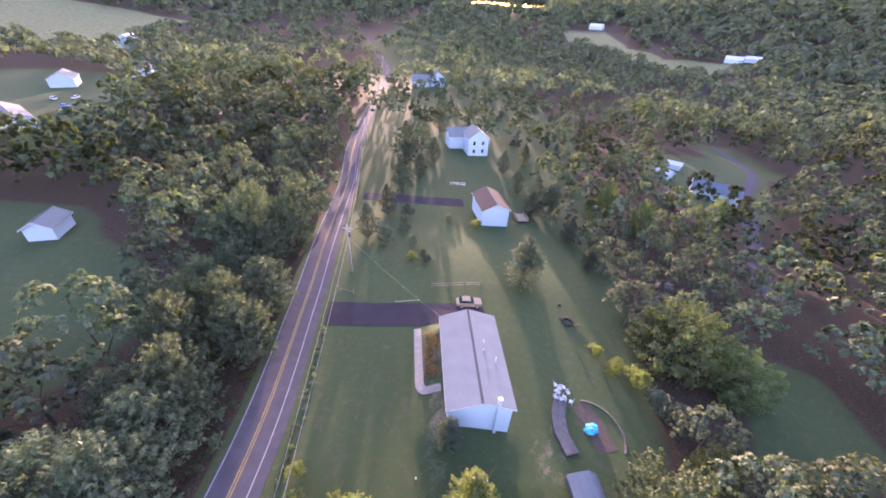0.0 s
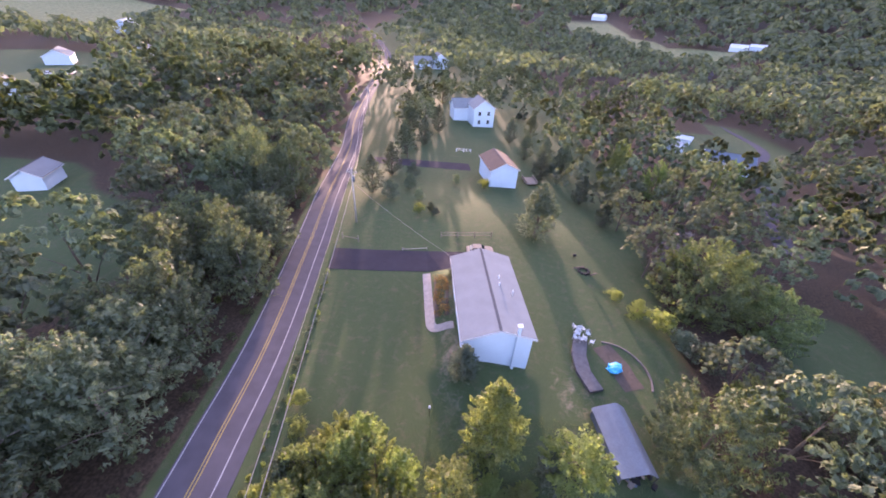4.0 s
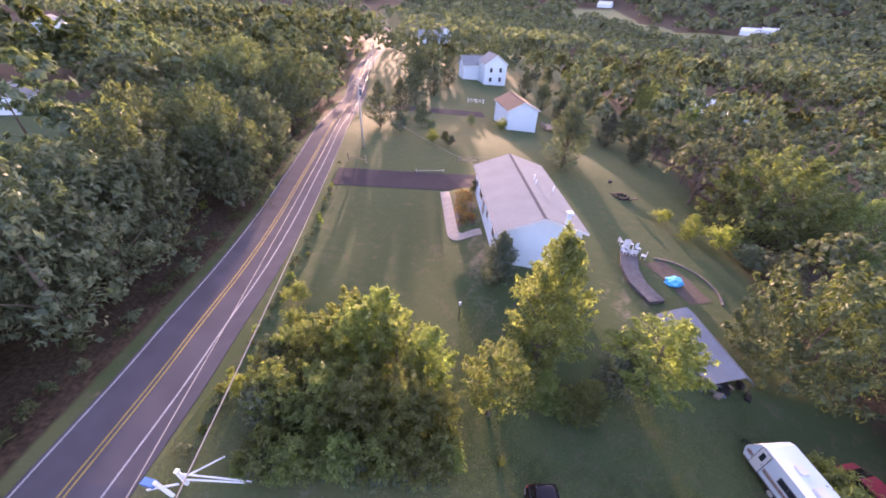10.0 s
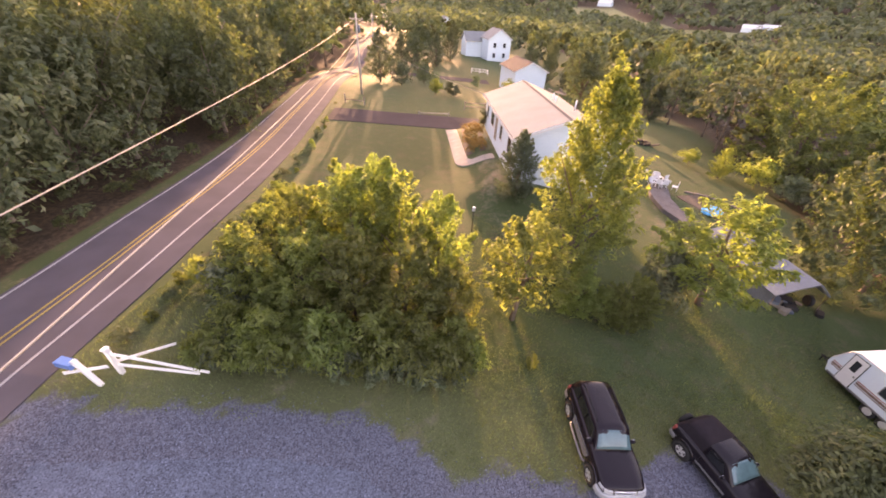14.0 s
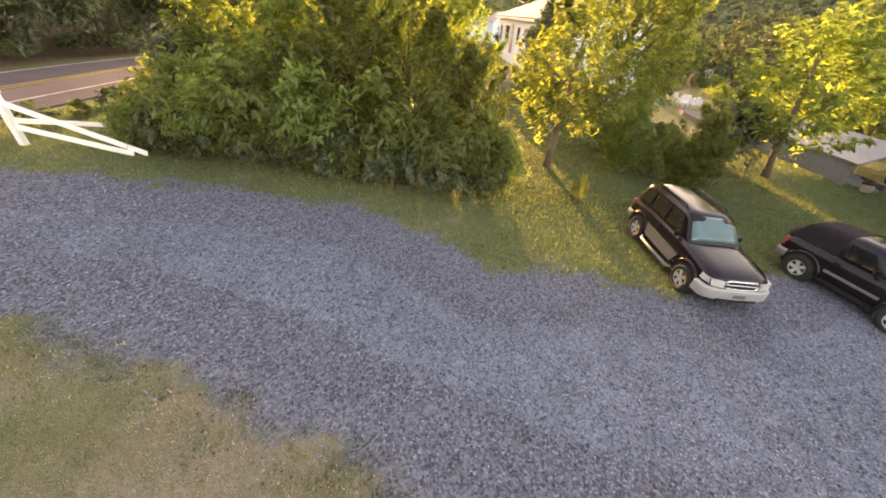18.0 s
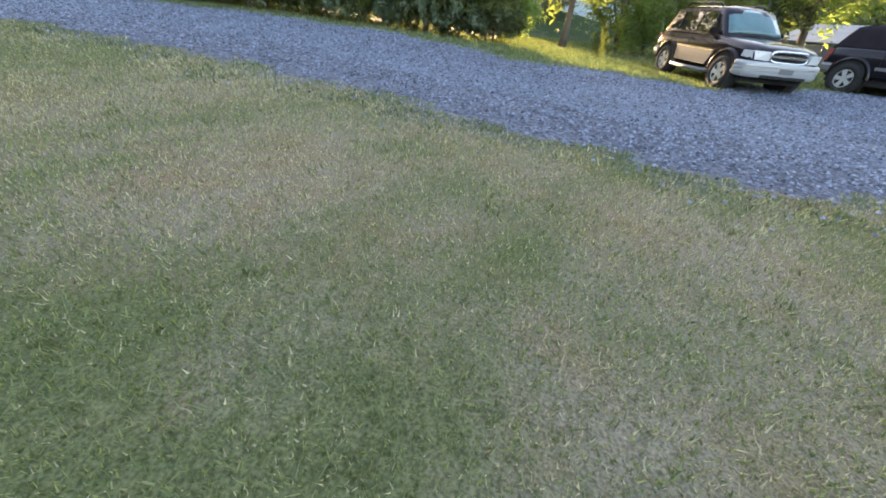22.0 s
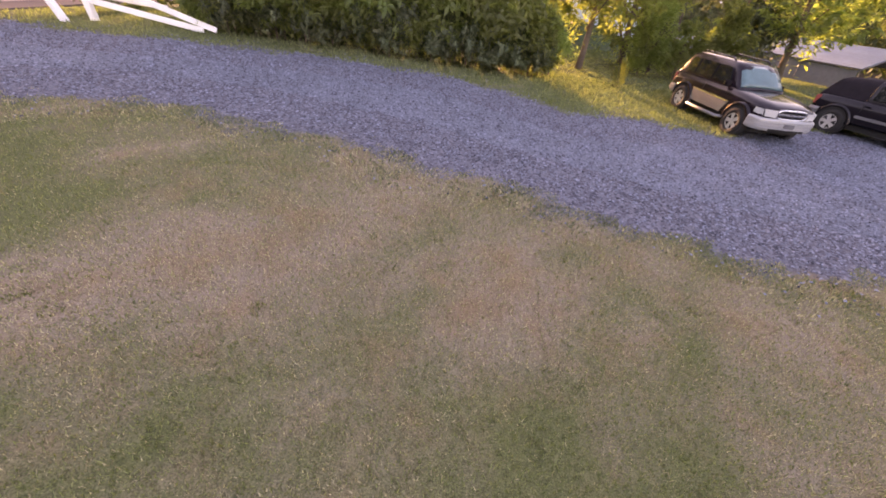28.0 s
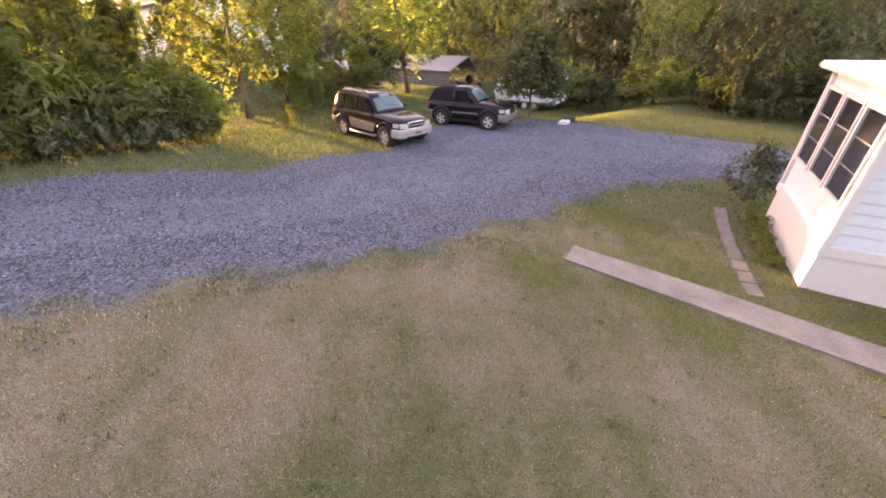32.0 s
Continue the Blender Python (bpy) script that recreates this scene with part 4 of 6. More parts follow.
def gable_house(name, x, y, z, rz, w, ln, low, eave, ridge, roof, label, wins=(), chimney=None, over=0.35, door=None, siding=None, category="house", boards=True):
    """A house with its ridge along y, its middle at (x, y), floor at z; w across, ln along."""
    siding = siding or M_SIDING
    h = thing(name, x, y, z, rz, label, category)
    a, b = w / 2 - over, ln / 2 - over
    body = prism_bm([(-a, low), (a, low), (a, eave), (0, ridge - 0.12 - over * (ridge - eave) / (w / 2)), (-a, eave)], "y", -b, b)
    part("wall", body, siding, h, "pale siding wall")
    if boards:
        step = 0.24
        bm = bmesh.new()
        k = int((eave - max(low, 0) + 1.2) / step)
        for i in range(k):
            zz = max(low, 0) + 0.4 + i * step
            if zz < eave - 0.1:
                for s in (-1, 1):
                    b2 = box_bm(s * a - 0.012, -b, zz, s * a + 0.012, b, zz + 0.03)
                    me = bpy.data.meshes.new("t")
                    b2.to_mesh(me)
                    b2.free()
                    bm.from_mesh(me)
                    bpy.data.meshes.remove(me)
            half = a if zz < eave else a * max(0, (ridge - 0.3 - zz) / (ridge - 0.3 - eave))
            if half > 0.3 and zz < ridge - 0.4:
                for s in (-1, 1):
                    b2 = box_bm(-half, s * b - 0.012, zz, half, s * b + 0.012, zz + 0.03)
                    me = bpy.data.meshes.new("t")
                    b2.to_mesh(me)
                    b2.free()
                    bm.from_mesh(me)
                    bpy.data.meshes.remove(me)
        part("siding_lap", bm, siding, h)
    t = 0.14
    for s in (-1, 1):
        prof = [(0, ridge), (s * w / 2, eave), (s * w / 2, eave - t), (0, ridge - t)]
        part("roof_slope", prism_bm(prof, "y", -ln / 2, ln / 2), roof, h, "shingled roof slope")
        box("fascia", s * w / 2 - 0.03, -ln / 2, eave - t - 0.08, s * w / 2 + 0.03, ln / 2, eave - t + 0.05, M_TRIM, h)
        for e in (-1, 1):
            rk = [(0, ridge - 0.02), (s * w / 2, eave - 0.02), (s * w / 2, eave - t - 0.1), (0, ridge - t - 0.1)]
            part("rake_board", prism_bm(rk, "y", e * ln / 2 - 0.03, e * ln / 2 + 0.03), M_TRIM, h)
    part("ridge_cap", prism_bm([(-0.16, ridge - 0.035), (0, ridge + 0.035), (0.16, ridge - 0.035)], "y", -ln / 2, ln / 2), M_RIDGE, h, "dark grey ridge cap")
    for wx, wy, wz, ww, wh, face in wins:
        window(h, wx, wy, wz, ww, wh, face)
    if door:
        dx, dy, dz, face = door
        d = new("door")
        d.parent = h
        d.matrix_basis = pose(dx, dy, dz, 0, 0, {"-y": 0, "y": 180, "x": 90, "-x": -90}[face])
        box("door_frame", -0.52, -0.04, 0, 0.52, 0.03, 2.12, M_TRIM, d)
        box("door_leaf", -0.45, -0.06, 0.03, 0.45, 0.02, 2.06, M_WOOD, d)
        box("handle", 0.34, -0.1, 1.0, 0.38, -0.06, 1.12, M_CHROME, d)
    if chimney:
        cx_, cy_, top = chimney
        c = new("chimney")
        c.parent = h
        c.matrix_basis = pose(cx_, cy_, 0)
        box("flue", -0.15, -0.15, low, 0.15, 0.15, top - 0.2, siding, c, 0.02, "pale square flue")
        box("cap", -0.26, -0.26, top - 0.2, 0.26, 0.26, top, M_TRIM, c, 0.03, "bright white chimney cap")
    return h


# the long ranch house
HZ = 0.0
a_, b_ = 7.9 / 2 - .35, 14.6 / 2 - .35
ranch = gable_house("ranch_house", 0.05, 25.35, HZ, 11.0, 7.9, 14.6, -1.2, 5.05, 6.45, M_ROOF, "long white-sided ranch house with a pale grey shingle roof",
            wins=[(-a_, -5.0, 3.1, 1.3, 1.3, "-x"), (-a_, -1.6, 3.1, 1.0, 1.3, "-x"), (-a_, 2.6, 3.1, 1.8, 1.3, "-x"), (-a_, 5.4, 3.1, 1.0, 1.3, "-x"),
                  (a_, -4, 3.1, 1.2, 1.2, "x"), (a_, 1, 3.1, 1.2, 1.2, "x"), (a_, 4.5, 3.1, 1.2, 1.2, "x")],
            chimney=(1.9, -b_ - 0.2, 7.0), door=(-a_, 0.6, 2.4, "-x"))
for x, y in ((1.4, 1.5), (1.2, 0.2), (2.5, -1.2)):
    bm = tube_bm([(x, y, 5.6), (x, y, 6.45)], 0.07, 8)
    part("roof_vent", bm, M_TRIM, ranch)
gable_house("brown_roof_house", 1.3, 77.4, -3.0, 17, 7.2, 10.5, -0.6, 4.6, 6.3, M_ROOFBROWN, "white house with a brown shingle roof", wins=[(-3.2, -2, 2.4, 1.2, 1.2, "-x"), (-3.2, 1.5, 2.4, 1.2, 1.2, "-x")])
gable_house("white_house", -5.5, 127, gz(-5, 127), 20, 8, 9, -0.5, 6.2, 9.0, M_ROOF, "tall white two-storey house with a steep grey roof",
            wins=[(-1.6, -4.15, 3.8, 1, 1.4, "-y"), (1.6, -4.15, 3.8, 1, 1.4, "-y"), (1.6, -4.15, 1.0, 1, 1.4, "-y"), (-1.6, -4.15, 1.0, 1, 1.4, "-y")], boards=False)
gable_house("white_house_wing", -12.5, 131, gz(-12, 131), 110, 7, 8, -0.5, 4.6, 7.2, M_ROOF, "lower white wing of a two-storey house", boards=False)
gable_house("white_house_far", -41, 268, gz(-41, 268), 20, 11, 14, -0.5, 5.5, 9.5, M_ROOF, "distant white house with a pale roof", boards=False)
gable_house("white_house_far", -50, 258, gz(-50, 258), 100, 10, 12, -0.5, 4, 7.5, M_ROOF, "distant low white house", boards=False)
gable_house("valley_house", 79, 123, gz(79, 123), 70, 9, 15, -0.5, 3.2, 5.4, M_TIN, "pale house with a blue-grey roof in the valley", boards=False)
gable_house("valley_shed", 66.5, 135, gz(66, 135), 30, 4, 6, -0.3, 2.2, 3.6, M_TRIM, "small white shed in the valley", boards=False, category="shed")
gable_house("valley_shed", 76, 150, gz(76, 150), 60, 4, 6, -0.3, 2.0, 3.2, M_TRIM, "small white shed in the valley", boards=False, category="shed")
gable_house("field_barn", 303, 568, gz(303, 568), 60, 12, 20, -0.5, 4, 8, M_TRIM, "distant white farm building", boards=False, category="barn")
gable_house("field_barn", 327, 571, gz(327, 571), 60, 12, 18, -0.5, 4, 7, M_TRIM, "distant white farm building", boards=False, category="barn")
gable_house("field_house", 186, 860, gz(186, 860), 60, 14, 26, -0.5, 5, 10, M_TRIM, "distant pale farmhouse by the fields", boards=False)
gable_house("garden_shed", -81, 43.5, gz(-81, 43.5), 22, 5.2, 6.6, -0.4, 2.5, 4.0, M_ROOF, "white garden shed with a grey metal roof", boards=False, category="shed")
gable_house("grey_roof_house", -220, 171, gz(-220, 171), 40, 11, 16, -0.5, 4, 7, M_ROOF, "white house with a grey roof beyond the woods", boards=False)
gable_house("long_house", -170, 106, gz(-170, 106), 60, 11, 26, -0.5, 3.4, 6, M_ROOF, "long low house with a pale grey roof", boards=False)
gable_house("far_house", -330, 330, gz(-330, 330), 30, 18, 30, -0.5, 6, 10, M_TRIM, "distant pale farmhouse beyond the woods", boards=False)
gable_house("far_house", -215, 215, gz(-215, 215), 30, 12, 18, -0.5, 4, 7, M_TIN, "distant house with a blue-grey roof", boards=False)

# ---- sidewalk and garden bed of the ranch house ----
side = tagged(ribbon("sidewalk", curve_points([(-8.6, 33.0), (-7.6, 28.5), (-6.6, 24.0), (-6.2, 22.9), (-5.4, 22.4), (-3.6, 22.8)], 5), 0.55, 0.55, M_CONCRETE, 0.06, 0.14, step=0.6), "pale concrete sidewalk curving to the house", "sidewalk", kind="structure")
tagged(ribbon("garden_bed", [(-6.3, 31.6), (-5.3, 24.2)], 0.95, 0.95, M_SOIL, 0.05, 0.12), "brown garden bed between sidewalk and house", "garden bed", kind="structure")
rs = np.random.default_rng(5)
bedpts, beddir = [], []
for i in range(60):
    t = rs.random()
    x, y = -6.3 + t * 1.0 + rs.uniform(-.8, .8), 31.6 - 7.4 * t
    c = np.array([x, y, gz(x, y) + 0.25])
    d = rs.normal(size=(45, 3))
    d /= np.linalg.norm(d, axis=1)[:, None]
    d[:, 2] = abs(d[:, 2])
    bedpts.append(c + d * rs.uniform(.2, .45))
    beddir.append(d)
tagged(soup("bed_plants", leaf_quads(rs, np.concatenate(bedpts), np.concatenate(beddir), 0.09), 4, L_RUST), "rust and green perennials in a garden bed", "plants", kind="stuff")

# ---- concrete strip and paver path beside the mobile home ----
strip = tagged(ribbon("concrete_walk", [(-0.3, -9.95), (0.35, -12.0), (1.0, -14.4), (1.9, -18)], 0.31, 0.33, M_WALK, 0.04, 0.14, step=0.5), "worn concrete walk strip set in the grass", "walkway", kind="structure")
path = thing("paver_path", 2.6, -11.8, None, 0, "narrow row of grey pavers sunk in the grass", "path")
o = Vector((2.6, -11.8, gz(2.6, -11.8)))
pr = random.Random(12)
for i in range(10):
    t = (i + .5) / 10
    x, y = 4.5 - 3.4 * t, -10.9 - 1.65 * t + .12 * math.sin(3 * t)
    bm = box_bm(-.19, -.125, -.06, .19, .125, .022, .012)
    m = Matrix.Translation(Vector((x, y, gz(x, y))) - o) @ pose(0, 0, 0, pr.uniform(-2, 2), pr.uniform(-2, 2), 26 + pr.uniform(-6, 6))
    bmesh.ops.transform(bm, matrix=m, verts=bm.verts[:])
    part("paver", bm, M_PAVER, path)

# ---- mobile home ----
mh = thing("mobile_home", 2.1, -12.9, -0.68, -66.0, "white mobile home with lap siding and paned windows", "mobile home")
# local x runs along the long side away from the corner, local y along the sunlit end wall
LX, WY, TOP = 12.0, 2.75, 3.15
box("wall", 0, 0, -0.2, LX, WY, TOP, M_SIDING, mh, 0.01, "pale lap siding")
for i in range(12):
    z = 0.98 + i * 0.18
    part("siding_lap", prism_bm([(0.004, z + 0.17), (-0.016, z), (0.004, z)], "x", 0.06, LX), M_SIDING, mh)
box("skirting", -0.03, -0.03, -0.25, LX, 0.02, 0.78, M_TRIM, mh, 0.0, "white skirting panels")
box("skirting", -0.03, 0.02, -0.25, 0.02, WY + 0.03, 0.78, M_TRIM, mh, 0.0, "white skirting panels")
box("belt_trim", -0.07, -0.07, 0.76, LX, 0.03, 0.94, M_TRIM, mh, 0.01)
box("belt_trim", -0.07, 0.03, 0.76, 0.03, WY + 0.07, 0.94, M_TRIM, mh, 0.01)
box("corner_trim", -0.06, -0.06, 0.92, 0.06, 0.06, TOP, M_TRIM, mh, 0.01)
box("corner_trim", -0.06, WY - 0.05, 0.92, 0.06, WY + 0.06, TOP, M_TRIM, mh, 0.01)
box("roof", -0.25, -0.2, TOP, LX + 0.2, WY + 0.25, TOP + 0.12, M_TRIM, mh, 0.03, "white metal roof edge")
for yy in (0.52, 1.38, 2.24):
    window(mh, -0.005, yy, 1.5, 0.8, 1.4, "-x", panes=(1, 3))
for xx in (2.2, 5.0, 8.5):
    window(mh, xx, -0.02, 1.5, 1.0, 1.1, "-y", panes=(1, 2))

# ---- vehicles ----
def ring_loft(name, stations, mat_, parent, label="", bevel=0.03):
    """A shell through cross sections: (y, half width at the bottom, half width at the top, z bottom, z top)."""
    bm = bmesh.new()
    rings = []
    for y, wb, wt, z0, z1 in stations:
        zm = z0 + (z1 - z0) * 0.55
        wm = max(wb, wt) if wt > wb - 0.07 else wb + (wt - wb) * 0.5
        prof = [(-wb, z0), (-wm, zm), (-wt, z1 - 0.02), (-wt + 0.05, z1), (wt - 0.05, z1), (wt, z1 - 0.02), (wm, zm), (wb, z0)]
        rings.append([bm.verts.new((px_, y, pz_)) for px_, pz_ in prof])
    n = len(rings[0])
    for a, b in zip(rings, rings[1:]):
        for i in range(n):
            bm.faces.new((a[i], a[(i + 1) % n], b[(i + 1) % n], b[i]))
    bm.faces.new(rings[0][::-1])
    bm.faces.new(rings[-1])
    bmesh.ops.recalc_face_normals(bm, faces=bm.faces[:])
    if bevel:
        bmesh.ops.bevel(bm, geom=[e for e in bm.edges if e.is_manifold and e.calc_face_angle(0) > 0.45], offset=bevel, segments=2, affect="EDGES")
    return part(name, bm, mat_, parent, label)


def quad_plate(name, pts, mat_, parent, thick=0.012, label=""):
    bm = bmesh.new()
    v = [Vector(p) for p in pts]
    nrm = (v[1] - v[0]).cross(v[2] - v[0]).normalized() * thick
    a, b = [bm.verts.new(p + nrm) for p in v], [bm.verts.new(p - nrm) for p in v]
    bm.faces.new(a)
    bm.faces.new(b[::-1])
    for i in range(len(v)):
        j = (i + 1) % len(v)
        bm.faces.new((a[i], b[i], b[j], a[j]))
    bmesh.ops.recalc_face_normals(bm, faces=bm.faces[:])
    return part(name, bm, mat_, parent, label)


def wheel(parent, x, y, r=0.34, w=0.22):
    out = 1 if x > 0 else -1
    wh = new("wheel")
    wh.parent = parent
    wh.matrix_basis = pose(x, y, r)
    prof = [(r * 0.62, -w / 2), (r * 0.9, -w / 2), (r, -w * 0.36), (r, w * 0.36), (r * 0.9, w / 2), (r * 0.62, w / 2)]
    bm = bmesh.new()
    seg = 24
    rings = [[bm.verts.new((px_, pr * math.cos(2 * math.pi * k / seg), pr * math.sin(2 * math.pi * k / seg))) for pr, px_ in prof] for k in range(seg)]
    for k in range(seg):
        a, b = rings[k], rings[(k + 1) % seg]
        for i in range(len(prof)):
            j = (i + 1) % len(prof)
            bm.faces.new((a[i], a[j], b[j], b[i])).smooth = True
    bmesh.ops.recalc_face_normals(bm, faces=bm.faces[:])
    part("tyre", bm, M_TYRE, wh)
    rim = tube_bm([(-w * 0.38 * out, 0, 0), (w * 0.3 * out, 0, 0)], r * 0.63, 24)
    part("rim", rim, M_TYRE, wh)
    for k in range(5):
        a = 2 * math.pi * k / 5
        c, s = math.cos(a), math.sin(a)
        xo = out * w * 0.36
        quad_plate("spoke", [(xo, -0.035 * s + 0.03 * c, 0.035 * c + 0.03 * s), (xo, 0.035 * s + 0.03 * c, -0.035 * c + 0.03 * s),
                             (xo, r * 0.6 * c + 0.055 * s, r * 0.6 * s - 0.055 * c), (xo, r * 0.6 * c - 0.055 * s, r * 0.6 * s + 0.055 * c)], M_ALLOY, wh, 0.014)
    part("hub", tube_bm([(out * w * 0.3, 0, 0), (out * w * 0.4, 0, 0)], r * 0.16, 12), M_ALLOY, wh)
    bm = bmesh.new()
    ro, ri = r * 0.64, r * 0.56
    vv = [[bm.verts.new((out * w * d, q * math.cos(2 * math.pi * k / 24), q * math.sin(2 * math.pi * k / 24))) for q, d in ((ro, .34), (ro, .42), (ri, .42), (ri, .34))] for k in range(24)]
    for k in range(24):
        a, b = vv[k], vv[(k + 1) % 24]
        for i in range(4):
            bm.faces.new((a[i], a[(i + 1) % 4], b[(i + 1) % 4], b[i]))
    bmesh.ops.recalc_face_normals(bm, faces=bm.faces[:])
    part("rim_edge", bm, M_ALLOY, wh)


def shell(name, stations, mat_, parent, label=""):
    """A smooth skin through cross sections (y, half profile from the bottom edge to the top middle), mirrored."""
    flat = curve_points([Vector([y] + [v for p in prof for v in p]) for y, prof in stations], 4)
    bm = bmesh.new()
    rings = []
    for row in flat:
        half = [(row[k], row[k + 1]) for k in range(1, len(row), 2)]
        full = [(-a, b) for a, b in half] + [(a, b) for a, b in half[::-1][1:]]
        rings.append([bm.verts.new((a, row[0], b)) for a, b in full])
    n = len(rings[0])
    for a, b in zip(rings, rings[1:]):
        for k in range(n):
            bm.faces.new((a[k], a[(k + 1) % n], b[(k + 1) % n], b[k])).smooth = True
    bm.faces.new(rings[0][::-1])
    bm.faces.new(rings[-1])
    bmesh.ops.recalc_face_normals(bm, faces=bm.faces[:])
    return part(name, bm, mat_, parent, label)


def bumper_bar(name, path, section, mat_, parent, label=""):
    """A moulding swept along a plan line that is mirrored about the middle; section: (outwards, height)."""
    pts = curve_points([Vector(p) for p in path] + [Vector((-p[0], p[1])) for p in path[::-1][1:]], 4)
    bm = bmesh.new()
    rings = []
    for k, p in enumerate(pts):
        a, b = Vector(pts[max(k - 1, 0)]), Vector(pts[min(k + 1, len(pts) - 1)])
        d = (b - a).normalized()
        out = Vector((d.y, -d.x))
        rings.append([bm.verts.new((p[0] + out.x * o, p[1] + out.y * o, z)) for o, z in section])
    n = len(section)
    for a, b in zip(rings, rings[1:]):
        for k in range(n):
            bm.faces.new((a[k], a[(k + 1) % n], b[(k + 1) % n], b[k]))
    bm.faces.new(rings[0][::-1])
    bm.faces.new(rings[-1])
    bmesh.ops.recalc_face_normals(bm, faces=bm.faces[:])
    return part(name, bm, mat_, parent, label)


def suv(name, x, y, z, rz, long_, paint, label, soft_top=False, rx=0.0, ry=0.0):
    """A compact off-roader, nose towards -y."""
    c = thing(name, x, y, z, rz, label, "car")
    c.matrix_basis = pose(x, y, z, rx, ry, rz) @ Matrix.Scale(0.92, 4)
    wb = 2.48 if long_ else 2.2
    f, r = -wb / 2, wb / 2
    nose, tail = f - 0.72, r + (0.78 if long_ else 0.72)
    top = 1.66 if long_ else 1.62

    def low(w, zt, z0=.40):
        return [(w - .07, z0), (w - .01, z0 + .08), (w, .64), (w - .012, .84), (w - .05, zt - .07), (w - .13, zt - .012), (w * .5, zt + .012), (0, zt + .02)]

    def upper(wl, wr, zr):
        k = max(zr - 1.12, .02)
        return [(wl, 1.0), (wl - .01, 1.05), (wr + .035, 1.0 + k * .88 + .02), (wr - .02, zr - .035), (wr * .5, zr), (0, zr + .008)]
    shell("body", [(nose + .03, low(.70, .84, .46)), (nose + .10, low(.76, .91, .44)), (nose + .34, low(.82, .98)), (f + .05, low(.85, 1.03)), (f + .60, low(.86, 1.07)), (0, low(.86, 1.06)),
                   (r, low(.865, 1.06)), (tail - .22, low(.85, 1.05)), (tail - .06, low(.82, 1.02, .44)), (tail, low(.76, .98, .48))], paint, c, "glossy dark bodywork")
    screen = [(f + .50, .70, 1.075), (f + .78, .645, 1.075 + (top - 1.075) * .52), (f + 1.06, .605, top - .03)]
    if not soft_top:
        back = [(f + 1.5, .61, top), (r - .2, .61, top), (tail - .36, .60, top - .02), (tail - .16, .60, top - .14), (tail - .03, .66, 1.14)]
        shell("cabin", [(yy, upper(.735, ww, zz)) for yy, ww, zz in screen + back], paint, c)
    else:
        shell("cabin", [(yy, upper(.735, ww, zz)) for yy, ww, zz in screen + [(f + 1.5, .61, top), (f + 1.74, .61, top - .01)]], paint, c)
        shell("soft_top", [(yy, upper(.73, ww, zz)) for yy, ww, zz in ((f + 1.72, .61, top - .005), (r - .2, .60, top - .03), (tail - .36, .60, top - .08), (tail - .2, .61, top - .2), (tail - .02, .66, 1.1))], M_CLOTH, c, "black canvas soft top")
    # windscreen, a curved pane that lies proud of the cabin
    bm = bmesh.new()
    rows = []
    for yy, ww, zz in curve_points([Vector(p) for p in screen], 4)[1:-1]:
        rows.append([bm.verts.new((k / 4 * (ww - .045), yy - .014, zz + .022 - .045 * (k / 4) ** 2 * (0.6 + zz - 1.07))) for k in range(-4, 5)])
    for a, b in zip(rows, rows[1:]):
        for k in range(8):
            bm.faces.new((a[k], a[k + 1], b[k + 1], b[k])).smooth = True
    deep = bmesh.ops.extrude_face_region(bm, geom=bm.faces[:])
    for v in deep["geom"]:
        if isinstance(v, bmesh.types.BMVert):
            v.co += Vector((0, .03, -.03))
    bmesh.ops.recalc_face_normals(bm, faces=bm.faces[:])
    part("windscreen", bm, M_WSCREEN, c, "pale reflecting windscreen")

    def yz(t, side, zz):
        ww = .725 + (.645 - .725) * (zz - 1.05) / (top - .09 - 1.05) + .012
        return (side * ww, t, zz)
    wins = [(f + 0.88, f + 1.13, f + 1.62, f + 1.62)] + ([(f + 1.70, f + 1.70, f + 2.42, f + 2.42), (f + 2.52, f + 2.52, tail - 0.30, tail - 0.44)] if long_ else ([] if soft_top else [(f + 1.75, f + 1.75, tail - 0.4, tail - 0.5)]))
    for k in (-1, 1):
        for a, b, d, e in wins:
            quad_plate("side_window", [yz(a, k, 1.11), yz(d, k, 1.11), yz(e, k, top - 0.15), yz(b, k, top - 0.15)], M_CARGLASS, c, 0.014)
        for yy in (f, r):
            bm = bmesh.new()
            seg = 14
            ins, outs = [], []
            for q in range(seg + 1):
                a = math.pi * q / seg
                ins.append([bm.verts.new((k * xx, yy + 0.40 * math.cos(a), 0.37 + 0.40 * math.sin(a))) for xx in (.70, .895)])
                outs.append([bm.verts.new((k * xx, yy + 0.49 * math.cos(a), 0.37 + 0.48 * math.sin(a))) for xx in (.70, .868)])
            for q in range(seg):
                for quad in ((ins[q][1], ins[q + 1][1], outs[q + 1][1], outs[q][1]), (ins[q][0], ins[q + 1][0], ins[q + 1][1], ins[q][1]), (outs[q][0], outs[q][1], outs[q + 1][1], outs[q + 1][0])):
                    bm.faces.new(quad).smooth = True
            bmesh.ops.recalc_face_normals(bm, faces=bm.faces[:])
            part("wheel_arch", bm, paint, c)
            part("arch_well", tube_bm([(k * .62, yy, 0.37), (k * .868, yy, 0.37)], 0.40, 24), M_TYRE, c)
            wheel(c, k * .79, yy, .345)
